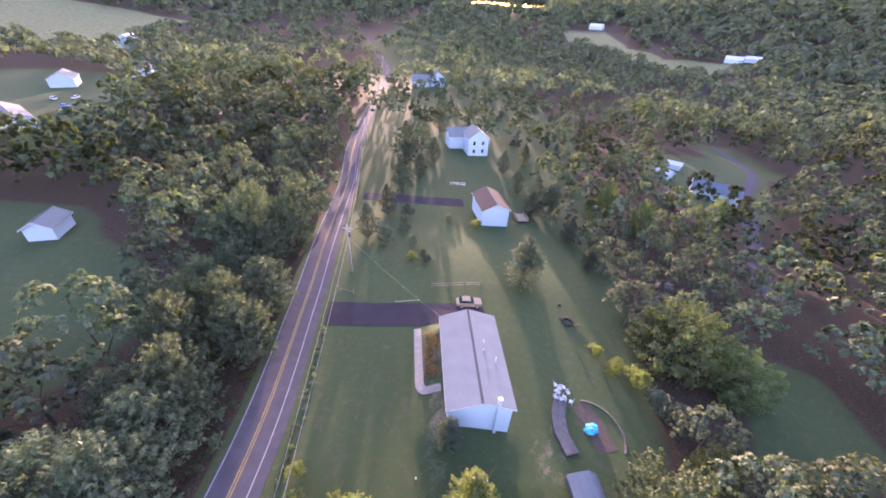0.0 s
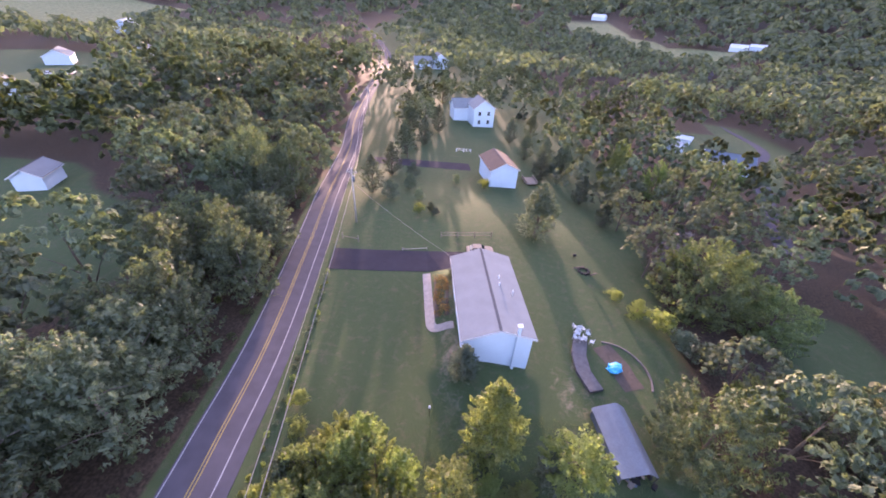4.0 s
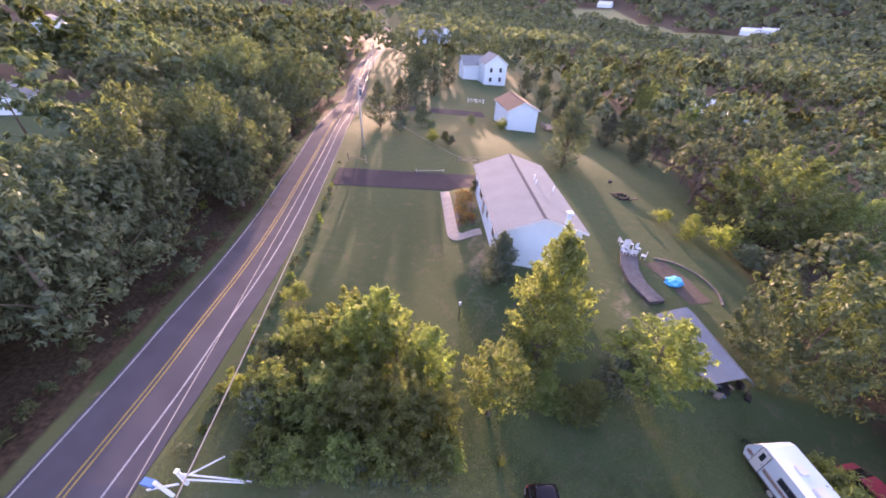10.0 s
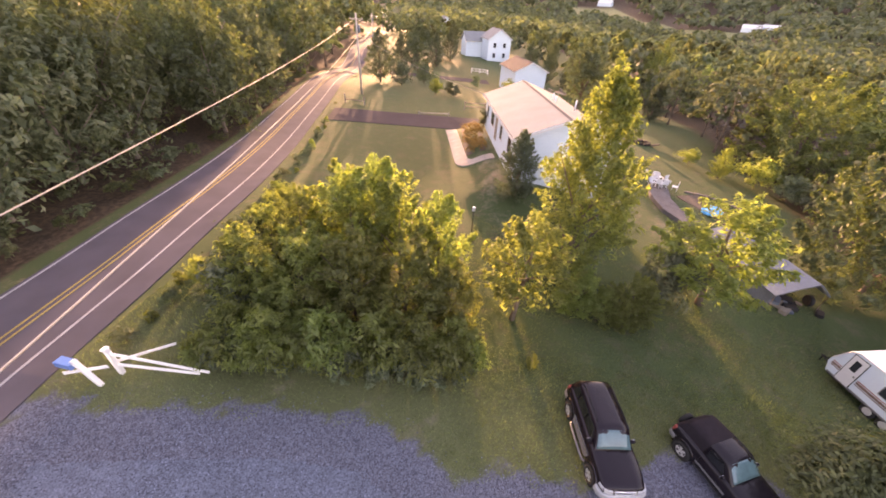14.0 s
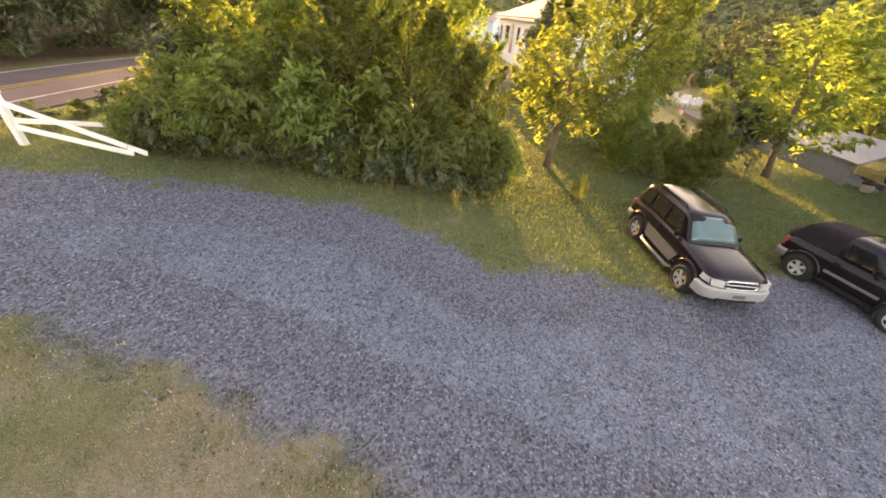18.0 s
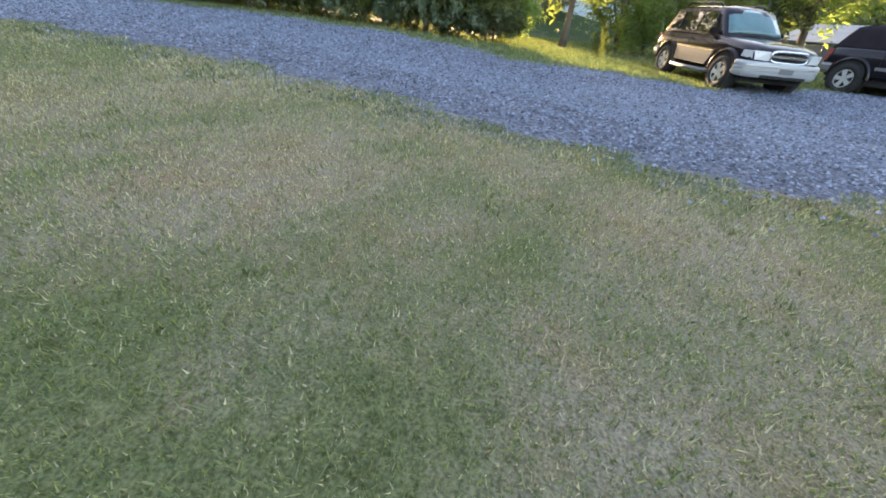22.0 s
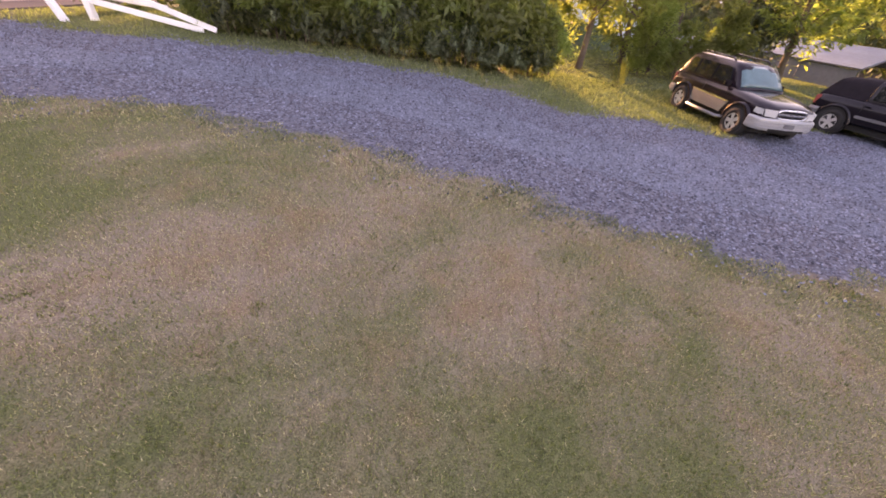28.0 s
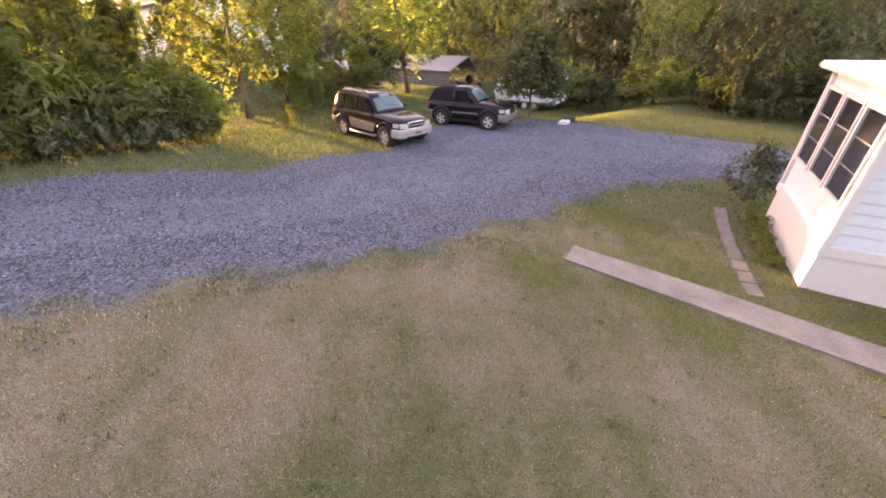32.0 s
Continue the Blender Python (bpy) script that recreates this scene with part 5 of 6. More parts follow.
        if long_:
            quad_plate("cladding", [(k * .868, f + .47, .74), (k * .868, f + .62, .43), (k * .868, r - .52, .43), (k * .868, r - .44, .76)], M_SILVER, c, .014, "silver lower door cladding")
            for zz in (.50, .57, .64):
                quad_plate("cladding_rib", [(k * .885, f + .60 - (zz - .43) * .45, zz + .012), (k * .885, f + .60 - (zz - .43) * .45, zz - .012), (k * .885, r - .50, zz - .012), (k * .885, r - .50, zz + .012)], M_SILVER, c, .006)
            quad_plate("cladding_edge", [(k * .885, f + .46, .76), (k * .885, f + .49, .715), (k * .885, r - .45, .735), (k * .885, r - .44, .78)], M_CHROME, c, .008, "bright strip along the doors")
            part("side_step", tube_bm([(k * .80, f + 0.45, .34), (k * .94, f + 0.56, .31), (k * .95, 0, .305), (k * .94, r - 0.56, .31), (k * .80, r - 0.45, .34)], 0.045, 8), M_SILVER, c, "silver side step")
            part("roof_rail", tube_bm([(k * .55, f + 1.3, top - .01), (k * .55, f + 1.42, top + .055), (k * .55, tail - 0.6, top + .055), (k * .55, tail - 0.46, top - .02)], 0.022, 8), M_BLACK, c)
        else:
            box("side_moulding", k * .868 - .015, f + 0.50, .60, k * .868 + .015, r - 0.5, .67, M_SILVER, c, 0.006, "grey side moulding")
        quad_plate("door_seam", [(k * .853, f + 1.66, .5), (k * .853, f + 1.668, .5), (k * .853, f + 1.668, .98), (k * .853, f + 1.66, .98)], M_TYRE, c, .008)
        m = new("mirror")
        m.parent = c
        m.matrix_basis = pose(k * .84, f + 0.84, 1.12)
        box("housing", -.1, -.05, -.06, .1, .05, .09, M_BLACK, m, 0.035)
        box("mirror_glass", -.08, .045, -.045, .08, .056, .075, M_CHROME, m)
        quad_plate("headlamp", [(k * .43, nose - .015, .68), (k * .70, nose + .05, .69), (k * .74, nose + .09, .85), (k * .45, nose + .0, .85)], M_LAMP, c, .035, "clear headlamp")
        quad_plate("indicator", [(k * .715, nose + .065, .70), (k * .815, nose + .30, .73), (k * .80, nose + .30, .85), (k * .745, nose + .10, .85)], M_LAMP, c, .02, "clear wrap-round indicator")
        box("tail_lamp", k * .76 - .06, tail - 0.14, .72, k * .76 + .06, tail - .005, .98, M_RED, c, 0.015)
        box("door_handle", k * .853 - .02, f + 1.48, .92, k * .853 + .02, f + 1.62, .95, M_BLACK, c, .008)
        bumper = M_BUMPER if long_ else M_SILVER
    sec = [(-.1, .36), (.0, .37), (.035, .42), (.04, .475), (.022, .482), (.022, .497), (.04, .504), (.04, .555), (.022, .562), (.022, .577), (.04, .584), (.032, .635), (.0, .665), (-.1, .665)]
    bumper_bar("front_bumper", [(-.87, f - .42), (-.865, nose + .24), (-.80, nose + .05), (-.55, nose - .05), (0, nose - .08)], sec, bumper, c, "bright ribbed front bumper" if long_ else "grey front bumper")
    bumper_bar("rear_bumper", [(.86, r + .44), (.855, tail - .2), (.79, tail - .02), (.5, tail + .04), (0, tail + .05)], [(-.1, .42), (.0, .43), (.04, .5), (.04, .6), (0, .66), (-.1, .66)], M_SILVER, c, "silver rear bumper")
    g = new("grille")
    g.parent = c
    g.matrix_basis = pose(0, nose, 0)
    box("grille_back", -.40, -.015, .67, .40, .10, .875, M_TYRE, g, .02)
    oval = [(.405 * math.copysign(abs(math.cos(a)) ** .45, math.cos(a)), -.03 + .02 * abs(math.cos(a)), .775 + .105 * math.copysign(abs(math.sin(a)) ** .55, math.sin(a))) for a in np.linspace(0, 2 * math.pi, 33)]
    part("grille_frame", tube_bm(oval, .026, 8), M_CHROME if long_ else M_BLACK, g)
    box("grille_bar", -.40, -.045, .752, .40, .01, .80, M_CHROME if long_ else M_BLACK, g, .015)
    for zz in (.71, .73, .83, .85):
        box("grille_slat", -.385, -.025, zz - .005, .385, .0, zz + .005, M_BLACK, g)
    box("lower_intake", -.5, nose - .125, .375, .5, nose - .06, .43, M_TYRE, c, .01)
    box("number_plate", -.15, nose - .135, .47, .15, nose - .118, .57, M_SILVER, c, .004)
    box("underbody", -.7, nose + 0.2, .24, .7, tail - 0.2, .46, M_TYRE, c)
    for k in (-.3, .2):
        quad_plate("wiper", [(k, f + 0.47, 1.09), (k + .42, f + 0.50, 1.115), (k + .42, f + 0.51, 1.13), (k, f + 0.48, 1.105)], M_BLACK, c, 0.008)
    if soft_top:
        part("spare_wheel", tube_bm([(0, tail + 0.02, .80), (0, tail + 0.2, .80)], 0.31, 20), M_TYRE, c)
    return c


suv("suv", 0.94, -1.11, gz(0.94, -1.11) - 0.02, 9, True, M_MAROON, "dark maroon-black four-door SUV with silver lower cladding", rx=1.0, ry=4.0)
suv("suv", 5.02, -1.48, gz(5.02, -1.48) - 0.02, 25, False, M_BLACK, "black two-door SUV with a canvas soft top", True, rx=1.0, ry=3.0)

# ---- camper ----
camper = thing("camper", 13.6, 5.5, gz(14.7, 3.9) - 0.04, -77, "white travel trailer with brown stripes", "travel trailer")
camper.matrix_basis = camper.matrix_basis @ Matrix.Diagonal((0.9, 0.82, 0.88, 1))
# local x runs back from the nose, local y away from the door side
prof = [(0.15, .55), (-0.05, 1.15), (0.0, 1.5), (0.45, 2.45), (0.75, 2.62), (4.5, 2.62), (4.7, 2.4), (4.7, .55)]
part("body", prism_bm(prof, "y", 0, 2.25), M_SIDING, camper, "white aluminium shell")
part("roof_edge", tube_bm([(.02, -.01, 1.5), (.46, -.01, 2.45), (.76, -.01, 2.62), (4.5, -.01, 2.62), (4.7, -.01, 2.4)], 0.03, 6), M_TRIM, camper)
d = new("door")
d.parent = camper
d.matrix_basis = pose(0.98, 0, 0)
box("door_gasket", -.37, -.02, .58, .37, .005, 2.46, M_TYRE, d)
box("door_leaf", -.335, -.035, .615, .335, .01, 2.425, M_TRIM, d, 0.01)
box("pane", -.14, -.045, 1.55, .14, -.03, 2.2, M_GLASSDARK, d)
box("handle", .22, -.06, 1.3, .28, -.03, 1.4, M_CHROME, d)
for z0, z1, mt in ((1.02, 1.07, M_STRIPE), (1.12, 1.24, M_STRIPE), (1.29, 1.34, M_RED)):
    box("stripe", 1.42, -.012, z0, 4.69, .0, z1, mt, camper)
    box("stripe", .12, -.012, z0 + .05, .58, .0, z1 + .05, mt, camper)
box("lower_trim", .2, -.02, .55, 4.68, .0, .66, M_SILVER, camper)
w_ = new("window")
w_.parent = camper
w_.matrix_basis = pose(2.9, 0, 0)
box("frame", -.65, -.03, 1.5, .65, .0, 2.05, M_SILVER, w_)
box("pane", -.6, -.04, 1.54, -.01, -.02, 2.01, M_GLASSDARK, w_)
box("pane", .01, -.04, 1.54, .6, -.02, 2.01, M_GLASSDARK, w_)
box("roof_vent", 1.9, .8, 2.62, 2.5, 1.4, 2.78, M_TRIM, camper, 0.03)
box("air_conditioner", 3.2, .7, 2.62, 4.2, 1.5, 2.88, M_TRIM, camper, 0.06)
box("chassis", .2, .2, .35, 4.6, 2.05, .55, M_TYRE, camper)
for xx in (2.5, 3.25):
    for yy in (.12, 2.13):
        wh = new("wheel")
        wh.parent = camper
        wh.matrix_basis = pose(xx, yy, .34)
        part("tyre", tube_bm([(0, -.11, 0), (0, .11, 0)], .34, 20), M_TYRE, wh)
        part("rim", tube_bm([(0, -.125, 0), (0, .125, 0)], .2, 16), M_ALLOY, wh)
part("hitch", tube_bm([(.3, .6, .45), (-.9, 1.12, .45), (.3, 1.65, .45)], 0.05, 6), M_TYRE, camper)
part("hitch_post", tube_bm([(-.85, 1.12, 0), (-.85, 1.12, .5)], 0.04, 6), M_TYRE, camper)

# ---- shelter with junk, deck, tarp, fire pit ----
sh = thing("shelter", 13.5, 12.4, gz(13.5, 12.4) + 0.05, 11, "grey arched shelter open at its end", "shed")
arc = [(2.1, 1.25), (1.5, 1.75), (0.9, 2.2), (0.75, 2.28), (0.6, 2.28), (-0.6, 1.95), (-1.9, 1.5), (-2.15, 1.38)]
arc_in = [(q[0] * .99, q[1] - .07) for q in arc[::-1]]
part("cover", prism_bm(arc + arc_in, "y", -3.3, 3.3), M_TIN, sh, "grey weathered cover")
sh.matrix_basis = sh.matrix_basis @ Matrix.Diagonal((.8, 1, .84, 1))
box("back_wall", -1.9, 3.2, 0, 1.9, 3.28, 1.3, M_TIN, sh)
box("side_wall", -1.98, -3.1, 0, -1.92, 3.1, 1.25, M_TIN, sh, 0, "grey side sheet")
for e in (-3.25, 0, 3.2):
    part("hoop", tube_bm([(1.95, e, 0)] + [(q[0] * 0.95, e, q[1] - 0.1) for q in arc] + [(-1.95, e, 0)], 0.035, 6), M_SILVER, sh)
jr = random.Random(4)
for i in range(14):
    x, y = 14.6 + jr.uniform(-1.2, 1.7), 9.6 + jr.uniform(-.6, .8)
    ob = thing("scrap_piece", x, y, None, jr.uniform(0, 180), "grey scrap piece lying by the shelter", "scrap", "junk by the shelter")
    s = jr.uniform(.15, .4)
    box("panel", -s, -s * .6, 0, s, s * .6, s * .7, jr.choice((M_TIN, M_WOOD, M_TYRE, M_TRIM)), ob, 0.03)
ob = thing("old_tyre", 15.4, 10.0, None, 0, "old tyre with a pale rim leaning in the shelter", "tyre")
wheel(ob, 0.01, 0)

deck = tagged(ribbon("wooden_deck", [(12.2, 25.8), (11.5, 23.0), (11.6, 20.6), (12.6, 18.2)], 0.85, 0.85, M_DECK, 0.35, 0.4, step=0.8), "curved weathered wooden deck in the back yard", "deck")
for i in range(11):
    x, y = 12.3 + jr.uniform(-1.0, 1.1), 25.6 + jr.uniform(-1.6, 1.7)
    ob = thing("garden_chair", x, y, gz(x, y) + 0.33, jr.uniform(0, 360), "white plastic garden chair on the deck", "chair", "chairs on the deck")
    box("seat", -.24, -.24, .4, .24, .24, .44, M_TRIM, ob, 0.015)
    box("backrest", -.24, .2, .44, .24, .25, .88, M_TRIM, ob, 0.015)
    for a in (-.21, .21):
        for b in (-.21, .21):
            part("leg", tube_bm([(a, b, 0), (a * .95, b * .95, .42)], .02, 5), M_TRIM, ob)
ob = thing("paddling_pool", 15.5, 21.9, None, 30, "bright blue tub under a crumpled tarpaulin on bare soil", "tub")
bm = tube_bm([(0, 0, 0), (0, 0, .32)], [.5, .6], 10)
part("tub_wall", bm, M_TARP, ob)
bm = bmesh.new()
bmesh.ops.create_icosphere(bm, subdivisions=3, radius=.8)
for v in bm.verts:
    q = noise.noise(v.co * 2.6) * .35 + noise.noise(v.co * 7) * .16
    v.co = Vector((v.co.x * (1.15 + q), v.co.y * (.85 + q), max(.02, v.co.z * .42 + .22 + q * .4)))
part("crumpled_cover", bm, M_TARP, ob, "crumpled bright blue tarpaulin")
soil = tagged(ribbon("bare_soil_patch", [(14.7, 25.2), (15.4, 23.9), (16.3, 22.4), (16.6, 20.9), (17.2, 19.5)], 1.3, 1.35, M_SOIL, 0.02, 0.05), "bare brown soil patch round the tub", "soil", kind="structure")
arc_pts = [(15.5 + 4.0 * math.cos(a), 21.5 + 4.4 * math.sin(a)) for a in (1.7, 1.35, 1.0, .65, .3, -.05, -.4)]
for i, (x, y) in enumerate(curve_points(arc_pts, 5)):
    ob = thing("edging_stone", x, y, None, i * 31, "grey round edging stone in a garden border", "stone", "garden border stones")
    bm = bmesh.new()
    bmesh.ops.create_icosphere(bm, subdivisions=1, radius=.17)
    for v in bm.verts:
        v.co = Vector((v.co.x * 1.2, v.co.y, v.co.z * .7 + .08)) * (0.9 + .2 * noise.noise(v.co * 9 + Vector((i, 0, 0))))
    part("stone", bm, M_PAVER, ob)
pit = thing("fire_pit", 15.3, 40.6, None, 0, "blackened fire pit ring with scattered logs", "fire pit")
for k in range(9):
    a = 2 * math.pi * k / 9
    box("ring_stone", .8 * math.cos(a) - .22, .8 * math.sin(a) - .22, -.05, .8 * math.cos(a) + .22, .8 * math.sin(a) + .22, .28, M_TYRE, pit, .06)
part("log", tube_bm([(-1.4, .5, .12), (.2, 1.2, .12)], .12, 7), M_BARK, pit)
part("log", tube_bm([(.9, -.9, .12), (2.0, -.2, .12)], .12, 7), M_BARK, pit)
ob = thing("grill", 14.2, 43.6, None, 0, "small black kettle grill on the lawn", "grill")
part("bowl", tube_bm([(0, 0, .6), (0, 0, .75), (0, 0, .95), (0, 0, 1.05)], [.12, .3, .3, .1], 12), M_BLACK, ob)
for k in range(3):
    a = 2.1 * k
    part("leg", tube_bm([(.1 * math.cos(a), .1 * math.sin(a), .65), (.32 * math.cos(a), .32 * math.sin(a), 0)], .015, 5), M_BLACK, ob)

# ---- parked car and split-rail fence by the driveway ----
cartp = thing("parked_car", -1.3, 40.4, None, 100, "tan parked car beside the driveway", "car")
ring_loft("body", [(-2.1, .75, .7, .35, .8), (-1.6, .85, .8, .3, .95), (1.7, .85, .8, .3, .98), (2.1, .78, .72, .4, .9)], M_WOOD, cartp, "tan bodywork")
ring_loft("cabin", [(-.8, .74, .72, .9, .95), (-.2, .74, .6, .9, 1.42), (1.2, .74, .6, .9, 1.42), (1.7, .74, .7, .9, .98)], M_GLASSDARK, cartp, "dark glass cabin")
box("roof", -.6, -.2, 1.40, .6, 1.2, 1.46, M_WOOD, cartp, .02)
for s in (-1, 1):
    for yy in (-1.3, 1.3):
        wheel(cartp, s * .78, yy, .32)


def simple_car(name, x, y, rz, paint, label):
    c = thing(name, x, y, None, rz, label, "car")
    ring_loft("body", [(-2.1, .75, .7, .35, .72), (-1.6, .85, .8, .3, .88), (-.6, .86, .81, .3, .94), (1.7, .85, .8, .3, .96), (2.1, .78, .72, .4, .9)], paint, c, "smooth bodywork")
    ring_loft("cabin", [(-.9, .74, .72, .88, .93), (-.2, .74, .6, .88, 1.36), (1.0, .74, .6, .88, 1.38), (1.75, .74, .7, .88, .98)], M_CARGLASS, c, "dark glass cabin")
    ring_loft("roof", [(-.3, .56, .55, 1.33, 1.37), (.2, .61, .59, 1.34, 1.42), (.9, .61, .58, 1.34, 1.42), (1.15, .56, .55, 1.3, 1.38)], paint, c)
    for k in (-1, 1):
        box("headlamp", k * .55 - .16, -2.13, .55, k * .55 + .16, -1.95, .7, M_LAMP, c, .02)
        for yy in (-1.3, 1.3):
            wheel(c, k * .78, yy, .32)
    return c


simple_car("red_car", 20.0, 3.6, 18, M_REDPAINT, "faded red car parked on the grass behind the trailer")
simple_car("white_car", -193, 141, 70, M_TRIM, "white car parked in a far yard")
simple_car("white_car", -187.5, 146, 20, M_TRIM, "white car parked in a far yard")
simple_car("blue_car", -176, 131, 100, M_BLUE, "dark blue car parked in a far yard")
simple_car("dark_car", -168, 122, 60, M_BLACK, "dark car parked in a far yard")


def rail_fence(name, points, label, mat_=None, h=1.1, rails=2):
    f = thing(name, points[0][0], points[0][1], None, 0, label, "fence")
    o = Vector((points[0][0], points[0][1], gz(*points[0])))
    mat_ = mat_ or M_WOOD
    ps = [Vector((x, y, gz(x, y))) - o for x, y in points]
    for p in ps:
        part("post", box_bm(p.x - .07, p.y - .07, p.z - .2, p.x + .07, p.y + .07, p.z + h, .015), mat_, f)
    for a, b in zip(ps, ps[1:]):
        for k in range(rails):
            zz = h * (.42 + .42 * k)
            part("rail", tube_bm([a + Vector((0, 0, zz)), b + Vector((0, 0, zz + .05))], .05, 6), mat_, f)
    return f


rail_fence("split_rail_fence", [(-7.9, 43.2), (-5.2, 44.0), (-2.4, 44.9), (0.4, 45.7)], "weathered split-rail fence on the lawn")
rail_fence("split_rail_fence", [(-23.0, 38.6), (-20.4, 38.4)], "short weathered split-rail fence at the driveway mouth", rails=1)
rail_fence("timber_rail", [(-13.2, 38.0), (-9.6, 39.3)], "low pale timber rail beside the driveway", M_POLE, .35, 1)
rail_fence("white_fence", [(-10.5, 94), (-8.4, 94.4), (-6.4, 94.8)], "low white fence beside the far driveway", M_WHITEWOOD, 1.1)
porch = thing("dark_trailer", 9.5, 79.5, None, 15, "dark flatbed trailer beside the brown-roofed house", "trailer")
box("bed", -1.4, -2, .5, 1.4, 2, .7, M_WOOD, porch, .02)
for s in (-1, 1):
    box("side_rail", s * 1.35 - .05, -2, .7, s * 1.35 + .05, 2, 1.3, M_WOOD, porch)
    wheel(porch, s * 1.2, 0, .34)

# ---- white corner fence at the gravel mouth ----
cf = thing("corner_fence", -16.0, -2.3, None, 0, "broken white corner fence with fallen rails and a blue box", "fence")
o = Vector((-16.0, -2.3, gz(-16.0, -2.3)))


def wp(x, y, z):
    return Vector((x, y, gz(x, y) + z)) - o


def beam(name, a, b, w, h, mat_=None):
    a, b = Vector(a), Vector(b)
    d = b - a
    bm = box_bm(-w / 2, -h / 2, 0, w / 2, h / 2, d.length, .012)
    m = Matrix.Translation(a) @ d.to_track_quat("Z", "Y").to_matrix().to_4x4()
    bmesh.ops.transform(bm, matrix=m, verts=bm.verts[:])
    return part(name, bm, mat_ or M_WHITEWOOD, cf)


beam("post", wp(-16.0, -2.2, -.1), wp(-16.05, -2.2, 1.2), .15, .15)
beam("post_cap", wp(-16.05, -2.2, 1.2), wp(-16.06, -2.2, 1.27), .2, .2)
beam("post", wp(-16.25, -2.75, -.1), wp(-16.7, -2.75, 1.15), .14, .14)
beam("rail", wp(-16.0, -2.2, 1.0), wp(-13.2, -1.6, .08), .04, .14)
beam("rail", wp(-16.0, -2.2, .45), wp(-13.5, -1.7, .05), .04, .14)
beam("rail", wp(-16.0, -2.2, .6), wp(-14.9, -.9, .35), .04, .12)
beam("rail", wp(-17.2, -2.9, .55), wp(-15.9, -2.5, .75), .04, .14)
beam("newspaper_box", wp(-17.4, -2.7, .85), wp(-16.75, -2.75, .9), .3, .22, M_BLUE)

# ---- power poles and wires ----
def pole(x, y, h, label="weathered wooden utility pole with a crossarm"):
    p = thing("utility_pole", x, y, None, 0, label, "utility pole", "poles along the road")
    part("shaft", tube_bm([(0, 0, -.3), (0, 0, h)], [.17, .11], 10), M_POLE, p)
    box("crossarm", -.9, -.05, h - .75, .9, .05, h - .63, M_POLE, p)
    for xx in (-.8, 0, .8):
        part("insulator", tube_bm([(xx, 0, h - .63), (xx, 0, h - .48)], .045, 8), M_CONCRETE, p)
    part("transformer", tube_bm([(.28, 0, h - 2.2), (.28, 0, h - 1.3)], .18, 12), M_TIN, p)
    return Vector((x, y, gz(x, y) + h))


tops = [pole(-6.0, -36, 11.2), pole(-22.6, 44.0, 9.7), pole(-44, 120, 9.5), pole(-70, 225, 9.5), pole(-96, 330, 9.5)]


def wire(a, b, sag, r=0.018):
    ps = [a.lerp(b, t / 20) - Vector((0, 0, 4 * sag * (t / 20) * (1 - t / 20))) for t in range(21)]
    o = ps[0]
    ob = new("overhead_wire")
    ob.matrix_basis = Matrix.Translation(o)
    tagged(ob, "grey overhead wire strung between utility poles", "cable", "wires along the road")
    part("cable", tube_bm([p - o for p in ps], r, 5), M_WIRE, ob)


for a, b in zip(tops, tops[1:]):
    wire(a - Vector((0, 0, .5)), b - Vector((0, 0, .5)), 1.2)
    wire(a - Vector((0, 0, 2.6)), b - Vector((0, 0, 2.6)), 1.4, .025)
wire(tops[1] - Vector((0, 0, 2.4)), Vector((-4.6, 31.6, 4.9)), .5, .015)
lamp = thing("yard_lamp", -4.6, 11.6, None, 0, "thin dark garden lamp post on the lawn", "lamp post")
part("post", tube_bm([(0, 0, -.1), (0, 0, 1.7)], .03, 6), M_BLACK, lamp)
part("lantern", box_bm(-.09, -.09, 1.68, .09, .09, 1.95, .02), M_TRIM, lamp)
ob = thing("scrap_heap", 8.7, -3.5, None, 20, "white and dark scrap lying at the gravel's edge", "scrap")
box("panel", -.5, -.2, .0, .1, .2, .12, M_TRIM, ob, .03)
box("dark_panel", .15, -.25, .0, .8, .25, .1, M_TYRE, ob, .03)

# ---- loose stones and grass ----
SR = np.random.default_rng(11)


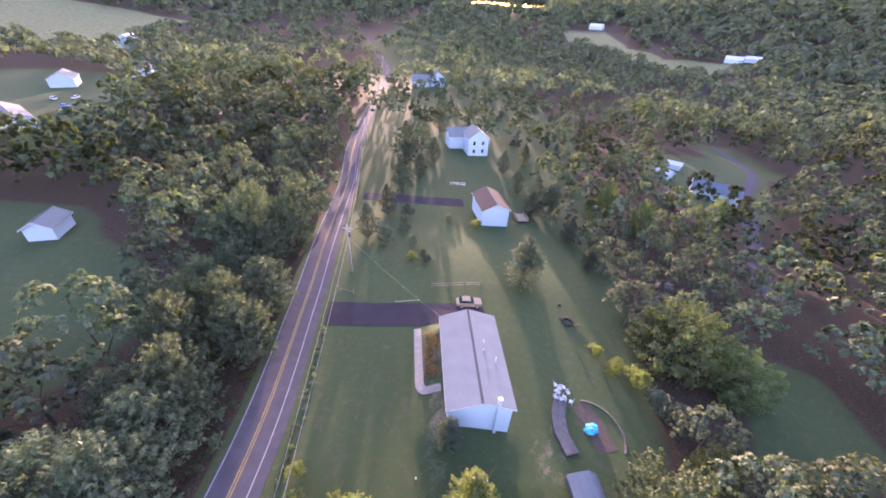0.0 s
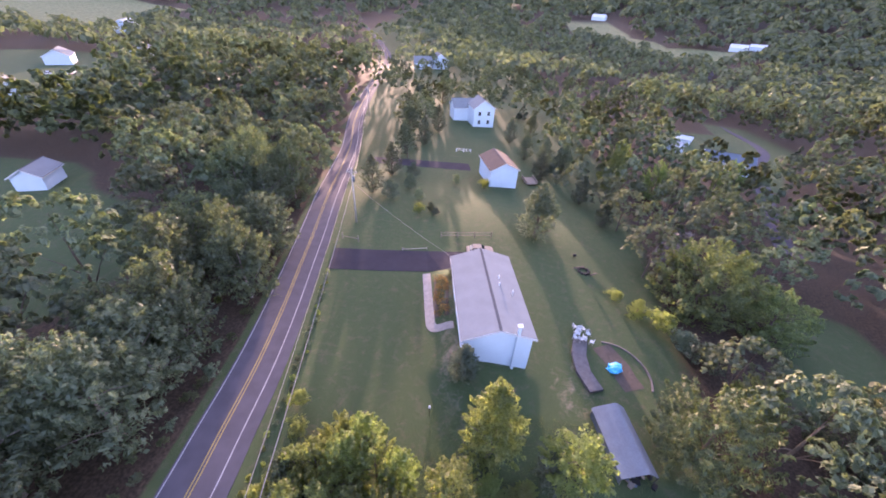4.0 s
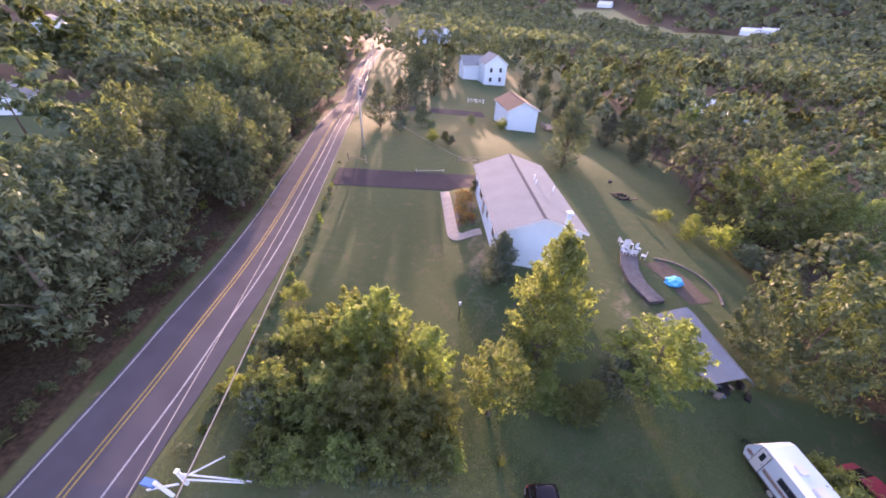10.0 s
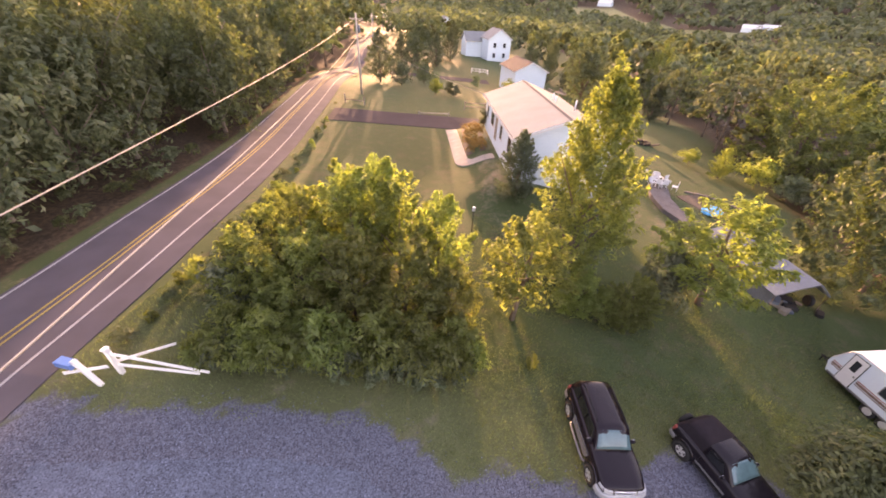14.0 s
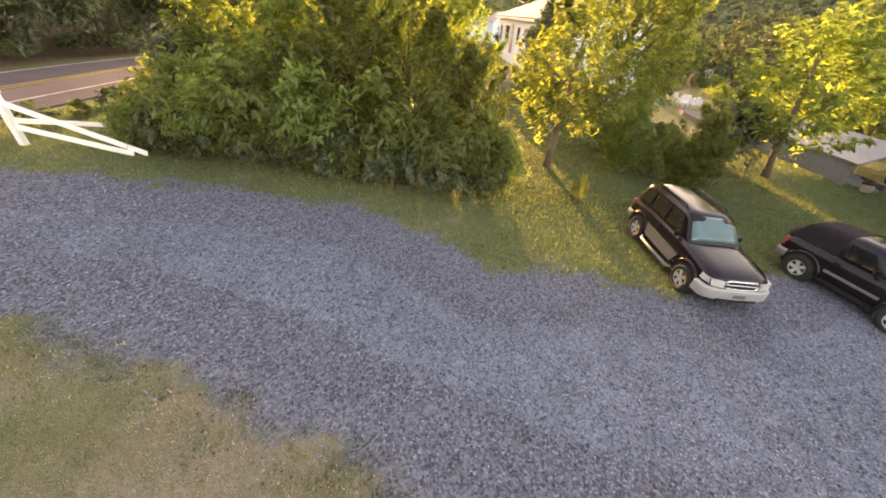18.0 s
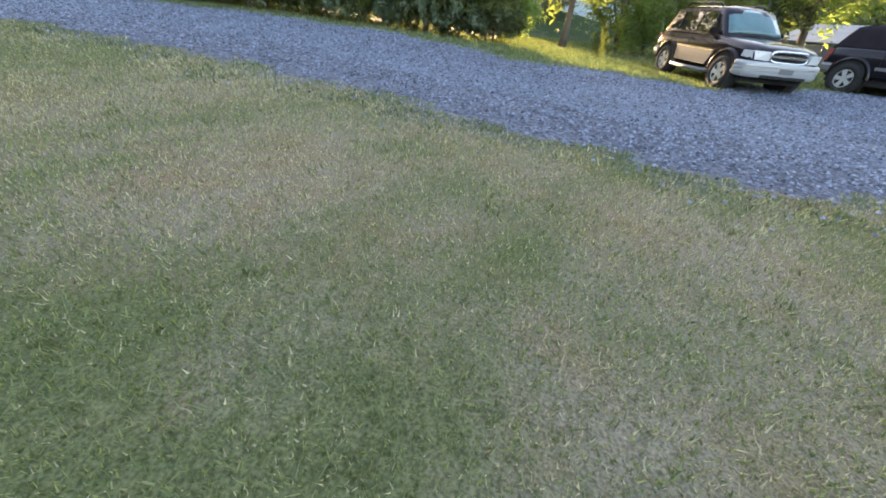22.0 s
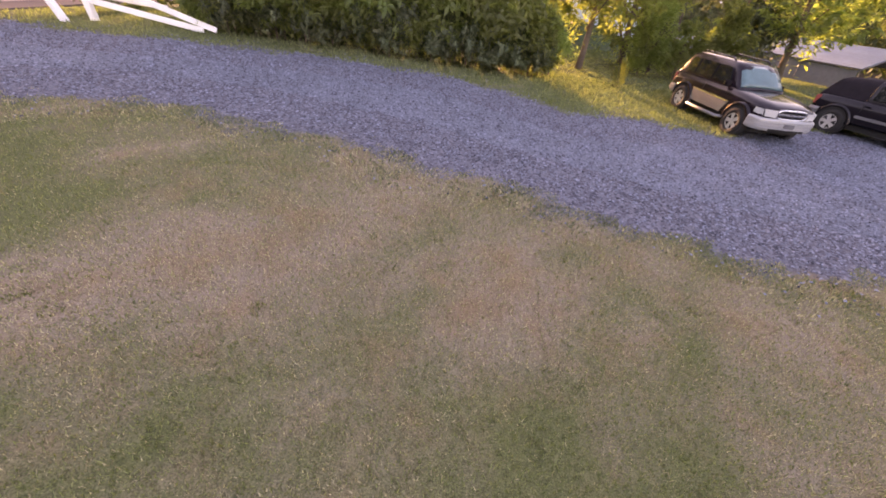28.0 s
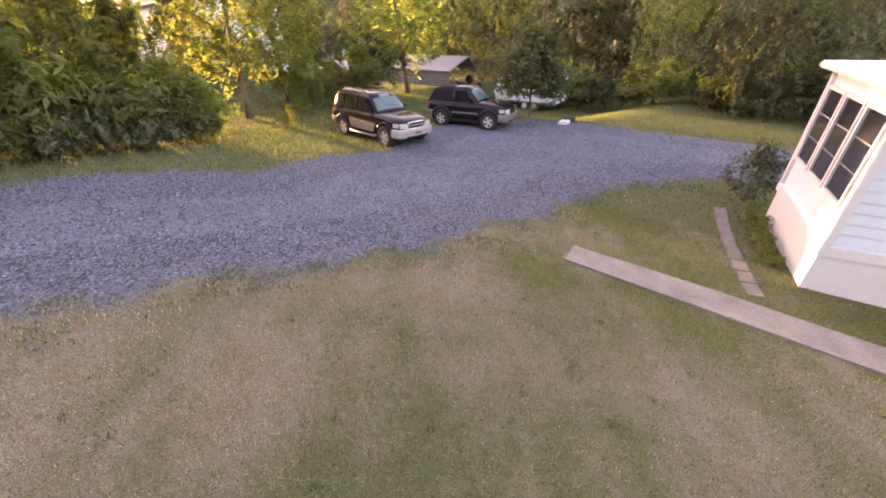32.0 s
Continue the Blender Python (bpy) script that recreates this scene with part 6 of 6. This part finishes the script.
def pebbles(n, xr, yr, lo, hi, name):
    x, y = SR.uniform(*xr, n), SR.uniform(*yr, n)
    g = gravel_field(x, y)
    k = (g > -0.75) & (SR.random(n) < np.clip(0.28 + g * 1.6, 0.05, 1))
    x, y = x[k], y[k]
    s = SR.uniform(lo, hi, len(x))
    c = np.stack([x, y, ground_z(x, y) + 0.022 + s * 0.25], 1)
    octa = np.array([[1, 0, 0], [0, 1, 0], [-1, 0, 0], [0, -1, 0], [0, 0, .8], [0, 0, -.8]])
    tri = np.array([[0, 1, 4], [1, 2, 4], [2, 3, 4], [3, 0, 4]])
    a = SR.uniform(0, 6.28, len(x))
    jig = octa[None] * SR.uniform(.6, 1.25, (len(x), 6, 1))
    rx = jig[..., 0] * np.cos(a)[:, None] - jig[..., 1] * np.sin(a)[:, None]
    ry = jig[..., 0] * np.sin(a)[:, None] + jig[..., 1] * np.cos(a)[:, None]
    v = np.stack([rx, ry, jig[..., 2]], -1) * s[:, None, None] + c[:, None, :]
    me = bpy.data.meshes.new(name)
    vv = v.reshape(-1, 3)
    ff = (tri[None] + (np.arange(len(x)) * 6)[:, None, None]).reshape(-1, 3)
    me.vertices.add(len(vv))
    me.vertices.foreach_set("co", vv.astype(np.float32).ravel())
    me.loops.add(len(ff) * 3)
    me.loops.foreach_set("vertex_index", ff.ravel().astype(np.int32))
    me.polygons.add(len(ff))
    me.polygons.foreach_set("loop_start", np.arange(0, len(ff) * 3, 3, dtype=np.int32))
    me.polygons.foreach_set("loop_total", np.full(len(ff), 3, np.int32))
    me.update(calc_edges=True)
    me.materials.append(M_PEBBLE)
    return tagged(new(name, me), "loose blue-grey crushed stones on the drive", "gravel", kind="stuff")


pebbles(100000, (-17.6, 8), (-10.4, -1.2), .009, .027, "loose_gravel")
pebbles(16000, (8, 16), (-18, -2), .012, .03, "loose_gravel")


def blades(n, xr, yr, lo, hi, mat_, want, name, label, wide=0.006):
    x, y = SR.uniform(*xr, n), SR.uniform(*yr, n)
    k = (SR.random(n) < want(x, y)) & (gravel_field(x, y) < 0.12 * SR.random(n))
    k &= np.abs(inside([(-0.6, -9.9), (0.05, -9.8), (2.3, -18), (1.6, -18.2)], x, y)) * (inside([(-0.6, -9.9), (0.05, -9.8), (2.3, -18), (1.6, -18.2)], x, y) > 0) < 0.02
    x, y = x[k], y[k]
    m = len(x)
    z = ground_z(x, y)
    a, h = SR.uniform(0, 6.28, m), SR.uniform(lo, hi, m)
    w2 = wide * SR.uniform(.6, 1.5, m)
    lean = SR.normal(0, .55, (m, 2)) * h[:, None]
    p0 = np.stack([x - np.cos(a) * w2, y - np.sin(a) * w2, z - .004], 1)
    p1 = np.stack([x + np.cos(a) * w2, y + np.sin(a) * w2, z - .004], 1)
    p2 = np.stack([x + lean[:, 0], y + lean[:, 1], z + h], 1)
    return tagged(soup(name, np.stack([p0, p1, p2], 1), 3, mat_), label, "grass", kind="stuff")


blades(330000, (-13, 2.5), (-15.5, -5.5), .012, .04, L_GRASS, lambda x, y: np.clip(1.15 - dry_mask(x, y), .15, 1), "lawn_grass", "short green lawn grass", .0042)
blades(300000, (-13, 2.5), (-15.5, -5.5), .010, .032, L_STRAW, lambda x, y: np.clip(dry_mask(x, y) * 1.2, .1, 1), "dry_lawn_grass", "short dry straw-coloured lawn grass", .0042)
blades(60000, (-14, 6), (-10.2, -5.6), .02, .07, L_FOREST, lambda x, y: np.clip(1.1 - np.abs(gravel_field(x, y) + 0.3) * 2.6, 0, 1) * np.clip(0.35 + 0.8 * wobble(x, y, 0.7, 9.0), 0, 1), "edge_weeds", "dark green weeds along the edge of the gravel", .011)
blades(50000, (-14, 6), (-10.2, -5.6), .015, .055, L_STRAW, lambda x, y: np.clip(1.1 - np.abs(gravel_field(x, y) + 0.45) * 1.8, 0, 1) * np.clip(0.4 + 0.8 * wobble(x, y, 0.9, 3.0), 0, 1), "edge_weeds", "brown seeding weeds along the edge of the gravel", .009)
blades(60000, (-18, 14), (-3.5, 2.5), .03, .10, L_GRASS, lambda x, y: 0.9 + 0 * x, "verge_grass", "longer green grass along the gravel", .009)
fade = lambda x, y: smooth(-10.5, -8.0, x) * smooth(1.4, -0.6, x) * smooth(-7.2, -8.4, y) * smooth(-12.6, -11.4, y)
blades(150000, (-10.5, 1.4), (-12.6, -7.2), .008, .026, L_GRASS, lambda x, y: fade(x, y) * np.clip(1.15 - 1.5 * dry_mask(x, y), .1, 1), "near_lawn_grass", "short mown grass, green and tufted", .0036)
blades(210000, (-10.5, 1.4), (-12.6, -7.2), .007, .02, L_STRAW, lambda x, y: fade(x, y) * np.clip(dry_mask(x, y) * 1.4, .15, 1), "near_dry_grass", "short straw-coloured mown grass", .0036)
blades(130000, (-4.5, 15.5), (-3.0, 14.0), .03, .08, L_GRASS, lambda x, y: 0.55 + 0.4 * wobble(x, y, 1.1, 3.0), "orchard_grass", "longer green grass between the hedge and the trailer", .011)
blades(110000, (7.5, 23), (-15, 2), .03, .07, L_GRASS, lambda x, y: 0.75 + 0.25 * wobble(x, y, 2.0, 1.0), "far_lawn_grass", "green lawn grass beyond the gravel turn", .012)
tufts = SR.uniform((-12.5, -15.0), (1.5, -8.5), (150, 2))
near_tuft = lambda x, y: np.min((x[:, None] - tufts[None, :, 0]) ** 2 + (y[:, None] - tufts[None, :, 1]) ** 2, axis=1)
blades(120000, (-12.6, 1.6), (-15.1, -8.4), .02, .05, L_GRASS, lambda x, y: np.where(near_tuft(x, y) < 0.002 + 0.004 * np.abs(wobble(x, y, 2.0, 3.0)), 0.9, 0.0), "lawn_weeds", "small dark green weed tufts in the dry lawn", .007)
blades(60000, (0.6, 14), (-16, -8), .018, .05, L_GRASS, lambda x, y: 0.9 * smooth(0.6, 2.2, x), "yard_grass", "green grass by the mobile home", .008)
